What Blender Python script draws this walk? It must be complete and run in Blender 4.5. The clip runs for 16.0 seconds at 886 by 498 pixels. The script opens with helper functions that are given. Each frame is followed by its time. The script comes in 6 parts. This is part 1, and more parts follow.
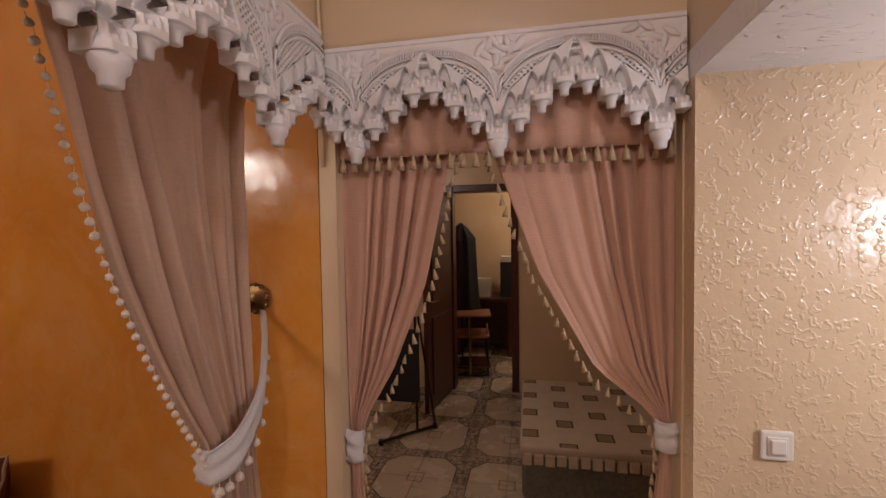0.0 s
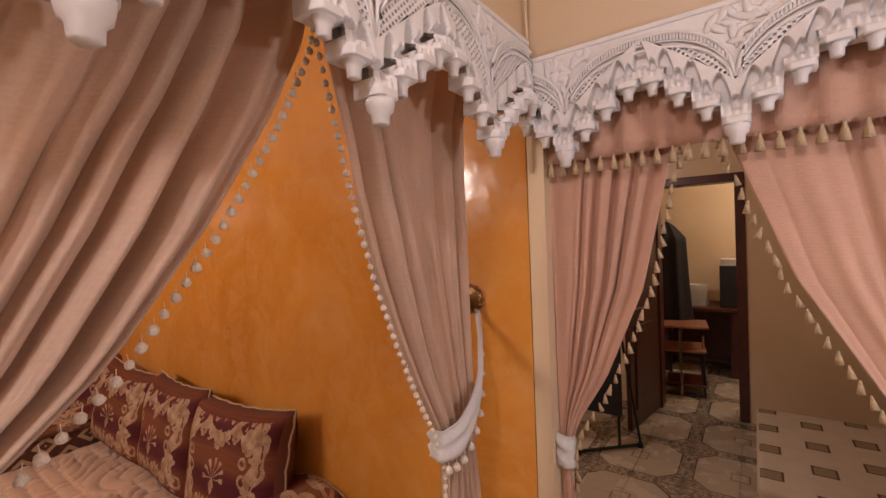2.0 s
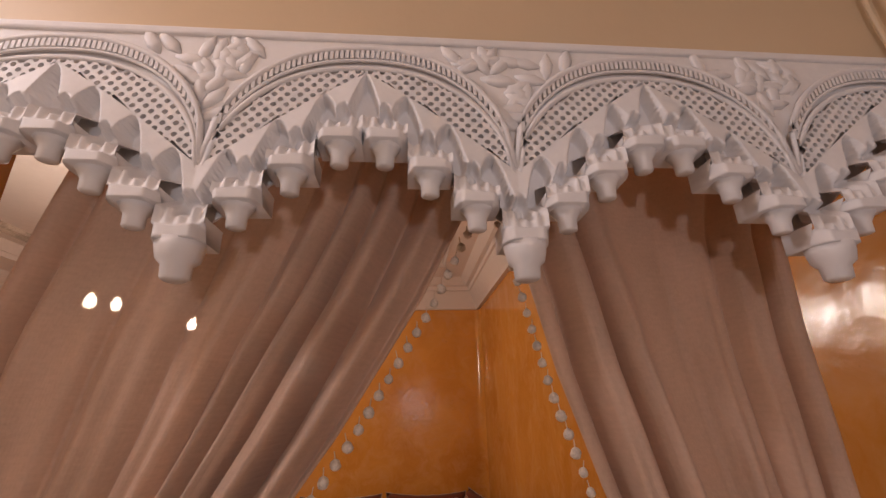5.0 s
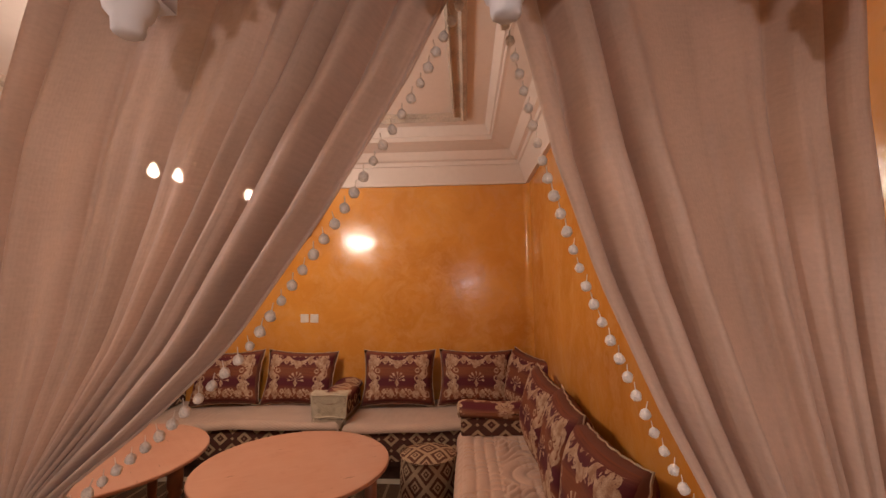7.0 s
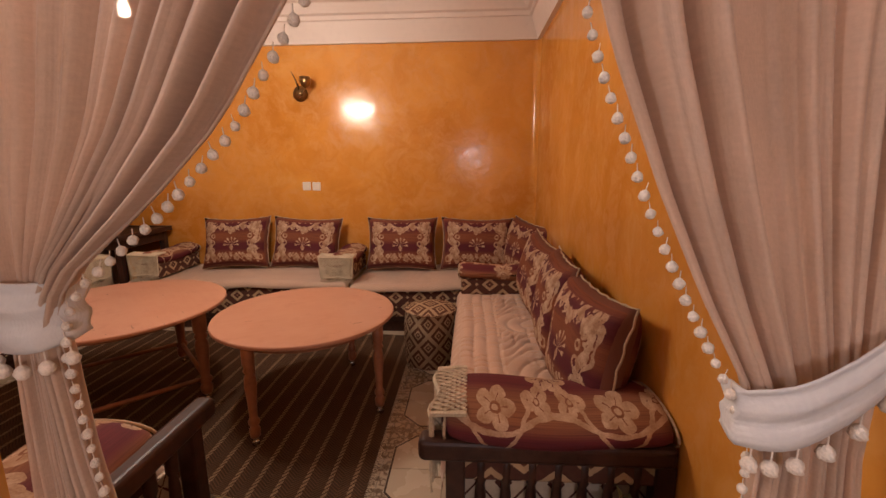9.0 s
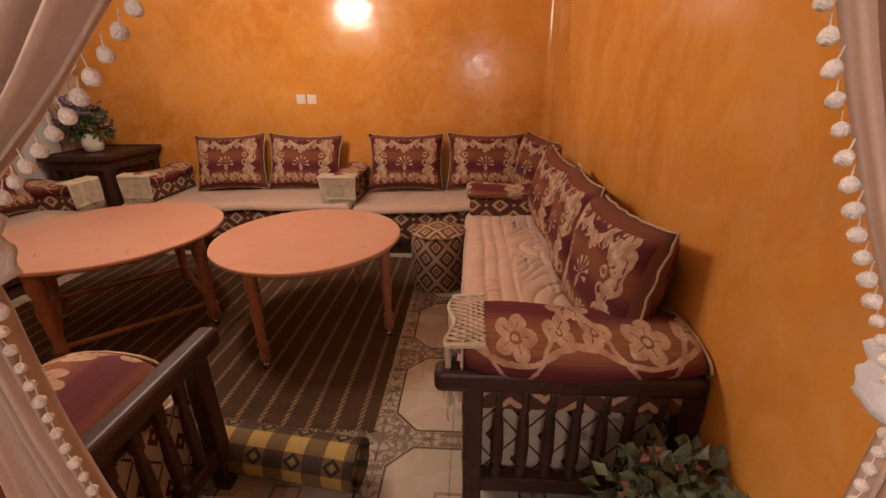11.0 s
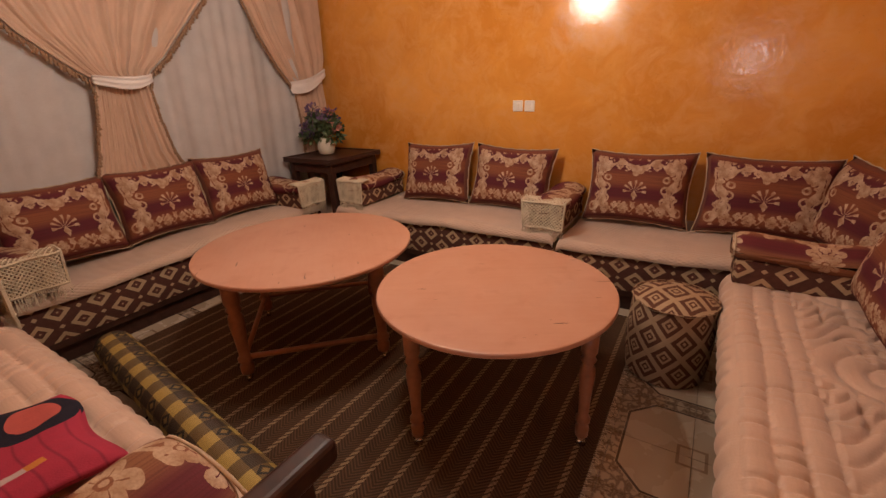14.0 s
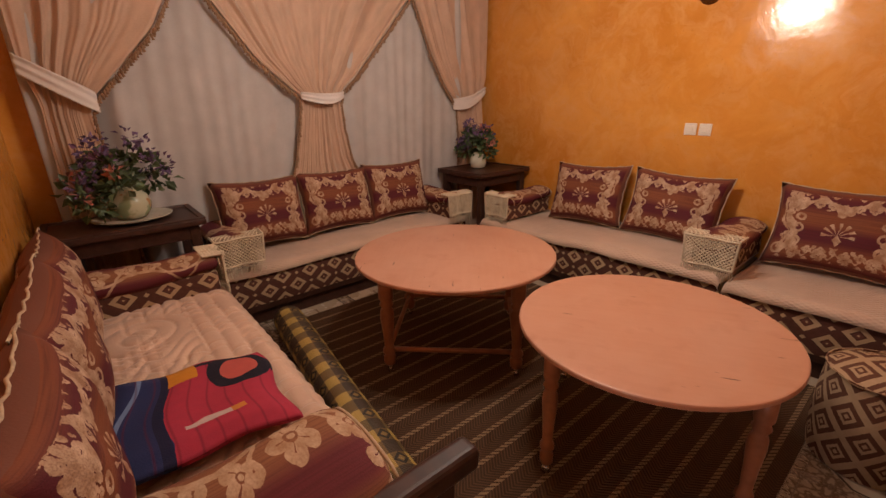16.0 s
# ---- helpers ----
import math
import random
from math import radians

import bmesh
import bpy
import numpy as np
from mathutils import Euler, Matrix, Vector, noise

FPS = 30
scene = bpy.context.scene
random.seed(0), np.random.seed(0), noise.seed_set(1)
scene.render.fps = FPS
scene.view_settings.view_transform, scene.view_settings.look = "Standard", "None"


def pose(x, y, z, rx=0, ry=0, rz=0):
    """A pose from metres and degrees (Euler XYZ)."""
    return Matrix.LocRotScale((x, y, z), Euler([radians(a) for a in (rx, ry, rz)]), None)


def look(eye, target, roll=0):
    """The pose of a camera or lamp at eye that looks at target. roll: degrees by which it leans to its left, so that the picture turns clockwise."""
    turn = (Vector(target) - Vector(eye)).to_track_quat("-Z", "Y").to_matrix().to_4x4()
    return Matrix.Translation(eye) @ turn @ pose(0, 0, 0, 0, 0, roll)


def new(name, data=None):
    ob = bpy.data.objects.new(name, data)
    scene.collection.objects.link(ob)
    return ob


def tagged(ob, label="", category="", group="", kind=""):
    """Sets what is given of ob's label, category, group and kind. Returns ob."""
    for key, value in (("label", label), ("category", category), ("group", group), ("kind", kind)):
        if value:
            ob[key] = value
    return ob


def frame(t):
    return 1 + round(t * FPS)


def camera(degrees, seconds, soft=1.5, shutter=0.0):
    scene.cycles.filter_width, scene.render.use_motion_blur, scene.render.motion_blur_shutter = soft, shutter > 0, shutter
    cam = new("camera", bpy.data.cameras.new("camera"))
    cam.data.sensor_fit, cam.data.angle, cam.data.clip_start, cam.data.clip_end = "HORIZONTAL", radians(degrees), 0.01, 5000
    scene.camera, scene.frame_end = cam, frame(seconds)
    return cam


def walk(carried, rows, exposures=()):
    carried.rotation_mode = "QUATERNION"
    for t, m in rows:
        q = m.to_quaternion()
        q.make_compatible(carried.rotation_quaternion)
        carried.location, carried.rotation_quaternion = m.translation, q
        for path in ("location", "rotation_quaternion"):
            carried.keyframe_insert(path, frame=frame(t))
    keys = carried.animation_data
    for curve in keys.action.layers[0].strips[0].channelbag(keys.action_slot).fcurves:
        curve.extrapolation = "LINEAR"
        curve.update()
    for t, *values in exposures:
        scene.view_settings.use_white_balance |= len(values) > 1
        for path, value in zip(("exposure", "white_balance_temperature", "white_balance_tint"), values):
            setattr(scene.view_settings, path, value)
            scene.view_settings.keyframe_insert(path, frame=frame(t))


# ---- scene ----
cam = camera(92.1, 16.0)
PATH = [
    (0, (-1.022, -0.528, 1.606), (0.938, -0.134, 1.533), -0.9),
    (0.5, (-1.027, -0.513, 1.604), (0.892, 0.05, 1.543), -1.5),
    (1, (-1.031, -0.498, 1.606), (0.807, 0.29, 1.552), -2.1),
    (1.5, (-1.042, -0.489, 1.604), (0.689, 0.512, 1.56), -2.2),
    (2, (-1.056, -0.484, 1.61), (0.559, 0.695, 1.574), -2.2),
    (2.5, (-1.072, -0.478, 1.634), (0.377, 0.9, 1.667), -3.8),
    (3, (-1.033, -0.487, 1.666), (0.226, 1.048, 1.912), -5.3),
    (3.5, (-0.975, -0.473, 1.687), (0.063, 1.167, 2.169), -5.5),
    (3.7, (-0.94, -0.455, 1.692), (-0.013, 1.211, 2.294), -6.0),
    (5.8, (-0.651, -0.454, 1.634), (-0.73, 1.447, 2.249), -0.6),
    (6, (-0.65, -0.452, 1.621), (-0.731, 1.475, 2.151), -1.1),
    (6.5, (-0.647, -0.446, 1.583), (-0.732, 1.523, 1.927), -1.4),
    (7, (-0.632, -0.4, 1.553), (-0.738, 1.59, 1.717), -0.8),
    (7.5, (-0.63, -0.384, 1.519), (-0.738, 1.613, 1.506), -0.4),
    (8, (-0.628, -0.379, 1.496), (-0.74, 1.615, 1.39), -0.4),
    (8.5, (-0.628, -0.373, 1.474), (-0.748, 1.612, 1.261), -0.3),
    (9, (-0.626, -0.382, 1.444), (-0.75, 1.576, 1.053), -0.3),
    (9.5, (-0.62, -0.386, 1.418), (-0.752, 1.539, 0.891), -0.5),
    (9.7, (-0.623, -0.39, 1.413), (-0.754, 1.523, 0.846), -0.5),
    (11.8, (-0.699, 0.019, 1.408), (-0.83, 1.841, 0.593), -1.0),
    (12, (-0.702, 0.1, 1.415), (-0.844, 1.917, 0.591), -1.4),
    (12.5, (-0.748, 0.291, 1.394), (-1.003, 2.104, 0.589), -1.2),
    (13, (-0.796, 0.424, 1.406), (-1.33, 2.192, 0.638), -0.7),
    (13.5, (-0.849, 0.447, 1.419), (-1.624, 2.14, 0.688), -2.1),
    (14, (-0.871, 0.443, 1.425), (-1.87, 2.017, 0.702), -2.4),
    (14.5, (-0.887, 0.428, 1.428), (-2.032, 1.907, 0.72), -2.2),
    (15, (-0.896, 0.416, 1.429), (-2.173, 1.793, 0.742), -2.2),
    (15.5, (-0.913, 0.385, 1.455), (-2.295, 1.666, 0.785), -2.0),
    (16, (-0.93, 0.366, 1.451), (-2.39, 1.571, 0.806), -1.4),
]
walk(cam, [(t, look(eye, target, roll)) for t, eye, target, roll in PATH],
     exposures=[(0, -0.32), (0.5, -0.06), (1.0, 0.08), (2.0, 0.30), (3.0, 0.22), (3.5, -0.02), (5.8, -0.24), (7.0, 0.15), (9.0, 0.38), (9.7, 0.54), (12.0, 0.60), (14.0, 0.42), (16.0, 0.40)])

# ---- light ----
world = bpy.data.worlds.new("world")
scene.world = world
world.use_nodes = True
world.node_tree.nodes["Background"].inputs[0].default_value = (0.02, 0.022, 0.03, 1)
world.node_tree.nodes["Background"].inputs[1].default_value = 0.3


def point_lamp(name, at, watts, color, radius):
    d = bpy.data.lights.new(name, "POINT")
    d.energy, d.color, d.shadow_soft_size = watts, color, radius
    ob = new(name, d)
    ob.location = at
    return ob


WARM = (1.0, 0.86, 0.79)
CH = Vector((-2.17, 1.94, 2.14))
BULBS = [Vector((-2.25, 1.70, 2.16)), Vector((-2.27, 1.92, 2.19)), Vector((-2.00, 2.20, 2.13))]
for b in BULBS:
    point_lamp("bulb_light", b, 13, WARM, 0.035)
HALL = Vector((-0.56, -1.58, 1.60))
point_lamp("hall_light", HALL, 17.5, (1.0, 0.94, 1.03), 0.05)
point_lamp("ceiling_light", (-1.95, -0.45, 2.52), 24, (1.0, 0.94, 1.03), 0.09)
point_lamp("room_light", (1.2, 0.75, 2.2), 22, (1.0, 0.86, 0.80), 0.06)
point_lamp("study_light", (4.2, -0.9, 2.3), 24, (1.0, 0.84, 0.70), 0.06)

# ---- materials ----


class G:
    """A node material under construction."""

    def __init__(self, name, rough=0.6, metal=0.0, spec=0.5):
        self.m = bpy.data.materials.new(name)
        self.m.use_nodes = True
        self.t = self.m.node_tree
        self.b = self.t.nodes["Principled BSDF"]
        self.b.inputs["Roughness"].default_value = rough
        self.b.inputs["Metallic"].default_value = metal
        self.b.inputs["Specular IOR Level"].default_value = spec

    def put(self, socket, v):
        if isinstance(v, bpy.types.NodeSocket):
            self.t.links.new(v, socket)
        elif isinstance(v, tuple) and len(v) == 3 and socket.type == "RGBA":
            socket.default_value = (*v, 1)
        else:
            socket.default_value = v

    def node(self, kind, **ins):
        n = self.t.nodes.new(kind)
        for k, v in ins.items():
            self.put(n.inputs[k.replace("_", " ")], v)
        return n

    def f(self, op, a, b=0.0, c=0.0):
        n = self.t.nodes.new("ShaderNodeMath")
        n.operation = op
        for s, v in zip(n.inputs, (a, b, c)):
            self.put(s, v)
        return n.outputs[0]

    def mix(self, fac, a, b, blend="MIX"):
        n = self.t.nodes.new("ShaderNodeMix")
        n.data_type, n.blend_type = "RGBA", blend
        self.put(n.inputs[0], fac), self.put(n.inputs[6], a), self.put(n.inputs[7], b)
        return n.outputs[2]

    def ramp(self, v, stops, hard=False):
        n = self.t.nodes.new("ShaderNodeValToRGB")
        n.color_ramp.interpolation = "CONSTANT" if hard else "LINEAR"
        e = n.color_ramp.elements
        while len(e) < len(stops):
            e.new(1)
        for k, (p, c) in zip(e, stops):
            k.position, k.color = p, (*c, 1) if isinstance(c, tuple) else (c, c, c, 1)
        self.put(n.inputs[0], v)
        return n.outputs[0]

    def uv(self):
        return self.t.nodes.new("ShaderNodeUVMap").outputs[0]

    def xyz(self, v):
        s = self.t.nodes.new("ShaderNodeSeparateXYZ")
        self.put(s.inputs[0], v)
        return s.outputs

    def vec(self, x, y, z=0.0):
        c = self.t.nodes.new("ShaderNodeCombineXYZ")
        for s, v in zip(c.inputs, (x, y, z)):
            self.put(s, v)
        return c.outputs[0]

    def pos(self):
        return self.t.nodes.new("ShaderNodeNewGeometry").outputs["Position"]

    def rnd(self):
        return self.t.nodes.new("ShaderNodeObjectInfo").outputs["Random"]

    def noise(self, scale, detail=3.0, vec=None, rough=0.5):
        n = self.node("ShaderNodeTexNoise", Scale=scale, Detail=detail, Roughness=rough)
        if vec is None:
            vec = self.t.nodes.new("ShaderNodeTexCoord").outputs["Object"]
        self.put(n.inputs["Vector"], vec)
        return n.outputs[0]

    def bump(self, h, strength=0.3, dist=0.01):
        n = self.node("ShaderNodeBump", Height=h, Strength=strength, Distance=dist)
        old = self.b.inputs["Normal"].links
        if old:
            self.put(n.inputs["Normal"], old[0].from_socket)
        self.put(self.b.inputs["Normal"], n.outputs[0])

    def color(self, c):
        self.put(self.b.inputs["Base Color"], c)
        return self

    def rough(self, r):
        self.put(self.b.inputs["Roughness"], r)
        return self


def plain(name, c, rough=0.6, metal=0.0, var=0.15, scale=30.0, bump=0.15, spec=0.5):
    g = G(name, rough, metal, spec)
    n = g.noise(scale, 4)
    n2 = g.noise(scale / 12, 2)
    k = g.f("MULTIPLY", n, n2)
    dark = tuple(x * (1 - var * 1.6) for x in c)
    g.color(g.mix(g.f("MULTIPLY", k, 3.2), dark, c))
    if bump:
        g.bump(n, bump, 0.004)
    return g.m


def tadelakt(name, c1, c2, c3):
    g = G(name, 0.16, 0, 0.5)
    p = g.pos()
    wob = g.node("ShaderNodeVectorMath")
    g.put(wob.inputs[0], p)
    g.put(wob.inputs[1], g.vec(g.f("MULTIPLY", g.noise(3, 3, p), 0.5), g.f("MULTIPLY", g.noise(2.3, 3, p), 0.5), g.f("MULTIPLY", g.noise(2.7, 3, p), 0.5)))
    q = wob.outputs[0]
    a = g.noise(1.6, 6, q, 0.62)
    b = g.noise(7.0, 6, q, 0.68)
    d = g.noise(3.1, 5, q, 0.6)
    c = g.mix(g.ramp(a, [(0.32, 0.0), (0.66, 1.0)]), c1, c2)
    c = g.mix(g.ramp(b, [(0.46, 0.0), (0.70, 0.75)]), c, c3)
    c = g.mix(g.ramp(d, [(0.56, 0.0), (0.74, 0.55)]), c, (0.72, 0.38, 0.12))
    c = g.mix(g.ramp(g.noise(60, 2, p), [(0.70, 0.0), (0.78, 0.5)]), c, (0.42, 0.17, 0.03))
    g.color(c)
    g.rough(g.ramp(b, [(0.3, 0.12), (0.75, 0.26)]))
    g.bump(g.noise(7, 4, p), 0.16, 0.012)
    g.bump(g.noise(28, 4, p), 0.10, 0.004)
    return g.m


M = {}
M["orange"] = tadelakt("ochre_tadelakt", (0.54, 0.205, 0.028), (0.70, 0.310, 0.060), (0.66, 0.320, 0.105))
g = G("cream_paint", 0.32)
p = g.pos()
g.color(g.mix(g.ramp(g.noise(2.2, 4, p), [(0.35, 0.0), (0.7, 1.0)]), (0.62, 0.46, 0.29), (0.68, 0.52, 0.34)))
g.bump(g.noise(35, 4, p), 0.12, 0.004)
M["cream"] = g.m
g = G("troweled_cream_render", 0.26)
p = g.pos()
g.color(g.mix(g.noise(3, 3, p), (0.62, 0.46, 0.29), (0.70, 0.53, 0.35)))
worm = g.ramp(g.f("ABSOLUTE", g.f("SUBTRACT", g.noise(50, 1.5, p, 0.45), 0.5)), [(0.0, 1.0), (0.055, 0.75), (0.085, 0.0)])
gate = g.ramp(g.noise(44, 1, g.node("ShaderNodeMapping", Vector=p, Location=(3.1, 1.7, 0.4)).outputs[0]), [(0.50, 0.0), (0.56, 1.0)])
g.bump(g.f("MULTIPLY", worm, gate), 0.36, 0.005)
g.bump(g.noise(24, 3, p), 0.22, 0.008)
g.bump(g.noise(90, 3, p), 0.15, 0.003)
M["troweled"] = g.m
g = G("rough_white_render", 0.6)
p = g.pos()
g.color(g.mix(g.noise(5, 3, p), (0.76, 0.73, 0.72), (0.86, 0.83, 0.81)))
st = g.node("ShaderNodeMapping", Vector=p, Scale=(30.0, 12.0, 20.0))
g.bump(g.ramp(g.noise(2.0, 4, st.outputs[0]), [(0.58, 0.0), (0.64, 1.0)]), 0.45, 0.006)
M["soffit"] = g.m
M["plaster"] = plain("white_gypsum_plaster", (0.82, 0.78, 0.76), 0.55, var=0.06, scale=60, bump=0.3)
M["ceiling"] = plain("ceiling_paint", (0.72, 0.62, 0.56), 0.5, var=0.05, scale=20, bump=0.08)
# ceiling plaster again, with the shade of its carving put into a darker colour
M["relief_shaded"] = plain("shaded_plaster_relief", (0.52, 0.42, 0.34), 0.5, var=0.4, scale=80, bump=0.5)


def cloth(name, c, weave=900.0, rough=0.75, see=0.0, glow=0.25, spec=0.3, low=0.80, grain=0.4, waffle=0.0):
    g = G(name, rough, 0, spec)
    u = g.uv()
    x, y, _ = g.xyz(u)
    n = g.noise(7, 4, u)
    slub = g.noise(1.0, 3, g.node("ShaderNodeMapping", Vector=u, Scale=(34.0, 190.0, 1.0)).outputs[0])
    fine = g.f("ADD", g.f("MULTIPLY", g.noise(160, 2, u), 0.5), g.f("MULTIPLY", slub, 0.5))
    k = g.f("ADD", g.f("MULTIPLY", n, 1.0 - grain), g.f("MULTIPLY", fine, grain))
    col = g.mix(g.ramp(k, [(0.3, 0.0), (0.7, 1.0)]), tuple(v * low for v in c), c)
    g.color(col)
    g.bump(g.f("ADD", g.f("SINE", g.f("MULTIPLY", x, weave)), g.f("SINE", g.f("MULTIPLY", y, weave))), 0.12, 0.0006)
    g.bump(fine, 0.40, 0.003)
    if waffle:
        patch = g.ramp(g.noise(5, 2, u), [(0.40, 0.15), (0.60, 1.0)])
        g.bump(g.f("MULTIPLY", patch, g.f("MULTIPLY", g.f("SINE", g.f("MULTIPLY", x, 150.0)), g.f("SINE", g.f("MULTIPLY", y, 210.0)))), waffle, 0.005)
    g.b.inputs["Sheen Weight"].default_value = 0.25
    out = g.t.nodes["Material Output"]
    shader = g.b.outputs[0]
    if glow:
        tr = g.node("ShaderNodeBsdfTranslucent", Color=col)
        mx = g.t.nodes.new("ShaderNodeMixShader")
        mx.inputs[0].default_value = glow
        g.t.links.new(shader, mx.inputs[1]), g.t.links.new(tr.outputs[0], mx.inputs[2])
        shader = mx.outputs[0]
    if see:
        tp = g.t.nodes.new("ShaderNodeBsdfTransparent")
        mx = g.t.nodes.new("ShaderNodeMixShader")
        mx.inputs[0].default_value = see
        g.t.links.new(shader, mx.inputs[1]), g.t.links.new(tp.outputs[0], mx.inputs[2])
        shader = mx.outputs[0]
    g.t.links.new(shader, out.inputs[0])
    return g.m


M["drape"] = cloth("beige_linen_curtain", (0.80, 0.57, 0.425), see=0.16, glow=0.25, rough=0.5, low=0.72, grain=0.42)
M["drape_pink"] = cloth("salmon_curtain", (0.70, 0.415, 0.295), glow=0.15, rough=0.6)
M["sheer"] = cloth("white_sheer_curtain", (0.60, 0.565, 0.55), glow=0.2, rough=0.7)
M["white_cloth"] = cloth("white_cotton_band", (0.78, 0.73, 0.70), glow=0.1)
M["brown_fringe"] = plain("brown_silk_fringe", (0.30, 0.18, 0.105), 0.8, var=0.5, scale=200, bump=0.5)
M["pompom"] = plain("cream_yarn", (0.80, 0.68, 0.57), 0.9, var=0.3, scale=250, bump=0.6)
M["gold_fringe"] = plain("gold_fringe", (0.52, 0.37, 0.22), 0.6, var=0.4, scale=200, bump=0.5)
M["wood_dark"] = plain("dark_walnut_wood", (0.060, 0.025, 0.017), 0.42, var=0.5, scale=25, bump=0.1, spec=0.28)
M["wood_red"] = plain("mahogany_door_wood", (0.075, 0.018, 0.012), 0.35, var=0.4, scale=18, bump=0.1)
M["black"] = plain("black_fabric", (0.012, 0.011, 0.013), 0.8, var=0.3, scale=60)
M["steel"] = plain("chrome_caster", (0.6, 0.58, 0.55), 0.25, 1.0, var=0.2, scale=60)
M["black_metal"] = plain("black_metal_tube", (0.02, 0.02, 0.02), 0.35, 0.4, var=0.2, scale=60)
M["brass"] = plain("antique_brass", (0.32, 0.20, 0.09), 0.35, 1.0, var=0.4, scale=90, bump=0.3)
M["switch"] = plain("ivory_plastic", (0.72, 0.66, 0.58), 0.35, var=0.05, scale=30, bump=0.0)
M["paper"] = plain("paper", (0.6, 0.58, 0.52), 0.8, var=0.2, scale=40)

# table top: pale beech with a faint long grain
g = G("beech_laminate", 0.28)
u = g.t.nodes.new("ShaderNodeTexCoord").outputs["Object"]
st = g.node("ShaderNodeMapping", Vector=u, Scale=(2.0, 26.0, 10.0))
gr = g.noise(2.0, 6, st.outputs[0], 0.6)
c = g.mix(g.ramp(gr, [(0.3, 0.0), (0.72, 1.0)]), (0.435, 0.205, 0.130), (0.465, 0.228, 0.147))
spot = g.ramp(g.noise(14, 1, g.node("ShaderNodeMapping", Vector=u, Scale=(0.5, 2.0, 1.0)).outputs[0]), [(0.06, 0.0), (0.09, 1.0)])
c = g.mix(g.ramp(g.noise(4, 4, u, 0.65), [(0.35, 0.0), (0.7, 0.7)]), c, (0.50, 0.265, 0.180))
c = g.mix(g.ramp(g.noise(9, 3, u), [(0.58, 0.0), (0.75, 0.45)]), c, (0.36, 0.150, 0.090))
gouge = g.ramp(g.noise(1.0, 1, g.node("ShaderNodeMapping", Vector=u, Scale=(9.0, 60.0, 1.0)).outputs[0]), [(0.20, 1.0), (0.23, 0.0)])
g.color(g.mix(gouge, g.mix(spot, (0.10, 0.04, 0.02), c), (0.12, 0.045, 0.025)))
g.rough(g.ramp(g.noise(3, 2, u), [(0.3, 0.33), (0.7, 0.39)]))
g.bump(gr, 0.08, 0.002)
M["beech"] = g.m
M["beech_leg"] = plain("stained_beech", (0.36, 0.15, 0.08), 0.35, var=0.35, scale=20, bump=0.08)

CREAM, MAROON, BROWN = (0.50, 0.36, 0.22), (0.085, 0.018, 0.020), (0.20, 0.062, 0.022)


def weave_bump(g, u):
    g.bump(g.noise(240, 2, u), 0.35, 0.003)


def diamond_fabric(name, px=0.20, py=0.17, light=CREAM, dark=(0.070, 0.024, 0.020), stops=(0.035, 0.16, 0.31), small=0.075, grid_line=0.0):
    """Staggered diamonds with a dark heart and a pale fleck, small diamonds at the crossings."""
    g = G(name, 0.85, 0, 0.2)
    u = g.uv()
    x, y, _ = g.xyz(u)
    wob = g.f("MULTIPLY", g.f("SUBTRACT", g.noise(150, 2, u), 0.5), 0.05)

    def cell(v, p):
        return g.f("ABSOLUTE", g.f("SUBTRACT", g.f("FRACT", g.f("ADD", g.f("DIVIDE", v, p), 40.0)), 0.5))
    cx, cy = cell(x, px), cell(y, py)
    s = g.f("ADD", g.f("ADD", cx, cy), wob)
    near = g.f("SUBTRACT", 0.5, g.f("ABSOLUTE", g.f("SUBTRACT", s, 0.5)))
    a, b, c = stops
    heart = tuple(v * 1.5 for v in dark)
    col = g.ramp(near, [(0.0, light), (a, heart), (b * 0.62, dark), (b, light), (c, dark), (grid_line or 0.455, light if grid_line else dark)], True)
    d1 = g.f("ADD", g.f("SUBTRACT", 0.5, cx), cy)
    d2 = g.f("ADD", cx, g.f("SUBTRACT", 0.5, cy))
    fleck = g.f("LESS_THAN", g.f("ADD", g.f("MINIMUM", d1, d2), wob), small)
    col = g.mix(fleck, col, light)
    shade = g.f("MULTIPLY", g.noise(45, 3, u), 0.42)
    g.color(g.mix(shade, col, (0.17, 0.085, 0.05)))
    weave_bump(g, u)
    return g.m


M["diamond"] = diamond_fabric("diamond_upholstery")
M["diamond_big"] = diamond_fabric("diamond_upholstery_pale", 0.17, 0.21, (0.70, 0.57, 0.43), (0.085, 0.022, 0.020), (0.05, 0.17, 0.47), 0.03)


def flower_mask(g, ex, ey, r, k, hole=True):
    """Rounded petals about a centre, with a ring and veins left open."""
    rr = g.f("SQRT", g.f("ADD", g.f("MULTIPLY", ex, ex), g.f("MULTIPLY", ey, ey)))
    th = g.f("ARCTAN2", ey, ex)
    lobe = g.f("POWER", g.f("ABSOLUTE", g.f("COSINE", g.f("MULTIPLY", th, k / 2))), 0.55)
    edge = g.f("MULTIPLY", g.f("ADD", 0.52, g.f("MULTIPLY", lobe, 0.48)), r)
    a = g.f("LESS_THAN", rr, edge)
    if hole:
        ring = g.f("GREATER_THAN", g.f("ABSOLUTE", g.f("SUBTRACT", rr, r * 0.20)), r * 0.055)
        spoke = g.f("MAXIMUM", g.f("GREATER_THAN", g.f("ABSOLUTE", g.f("SINE", g.f("MULTIPLY", th, k / 2))), 0.13), g.f("GREATER_THAN", g.f("ABSOLUTE", g.f("SUBTRACT", rr, r * 0.42)), r * 0.20))
        a = g.f("MULTIPLY", a, g.f("MULTIPLY", ring, spoke))
    return a


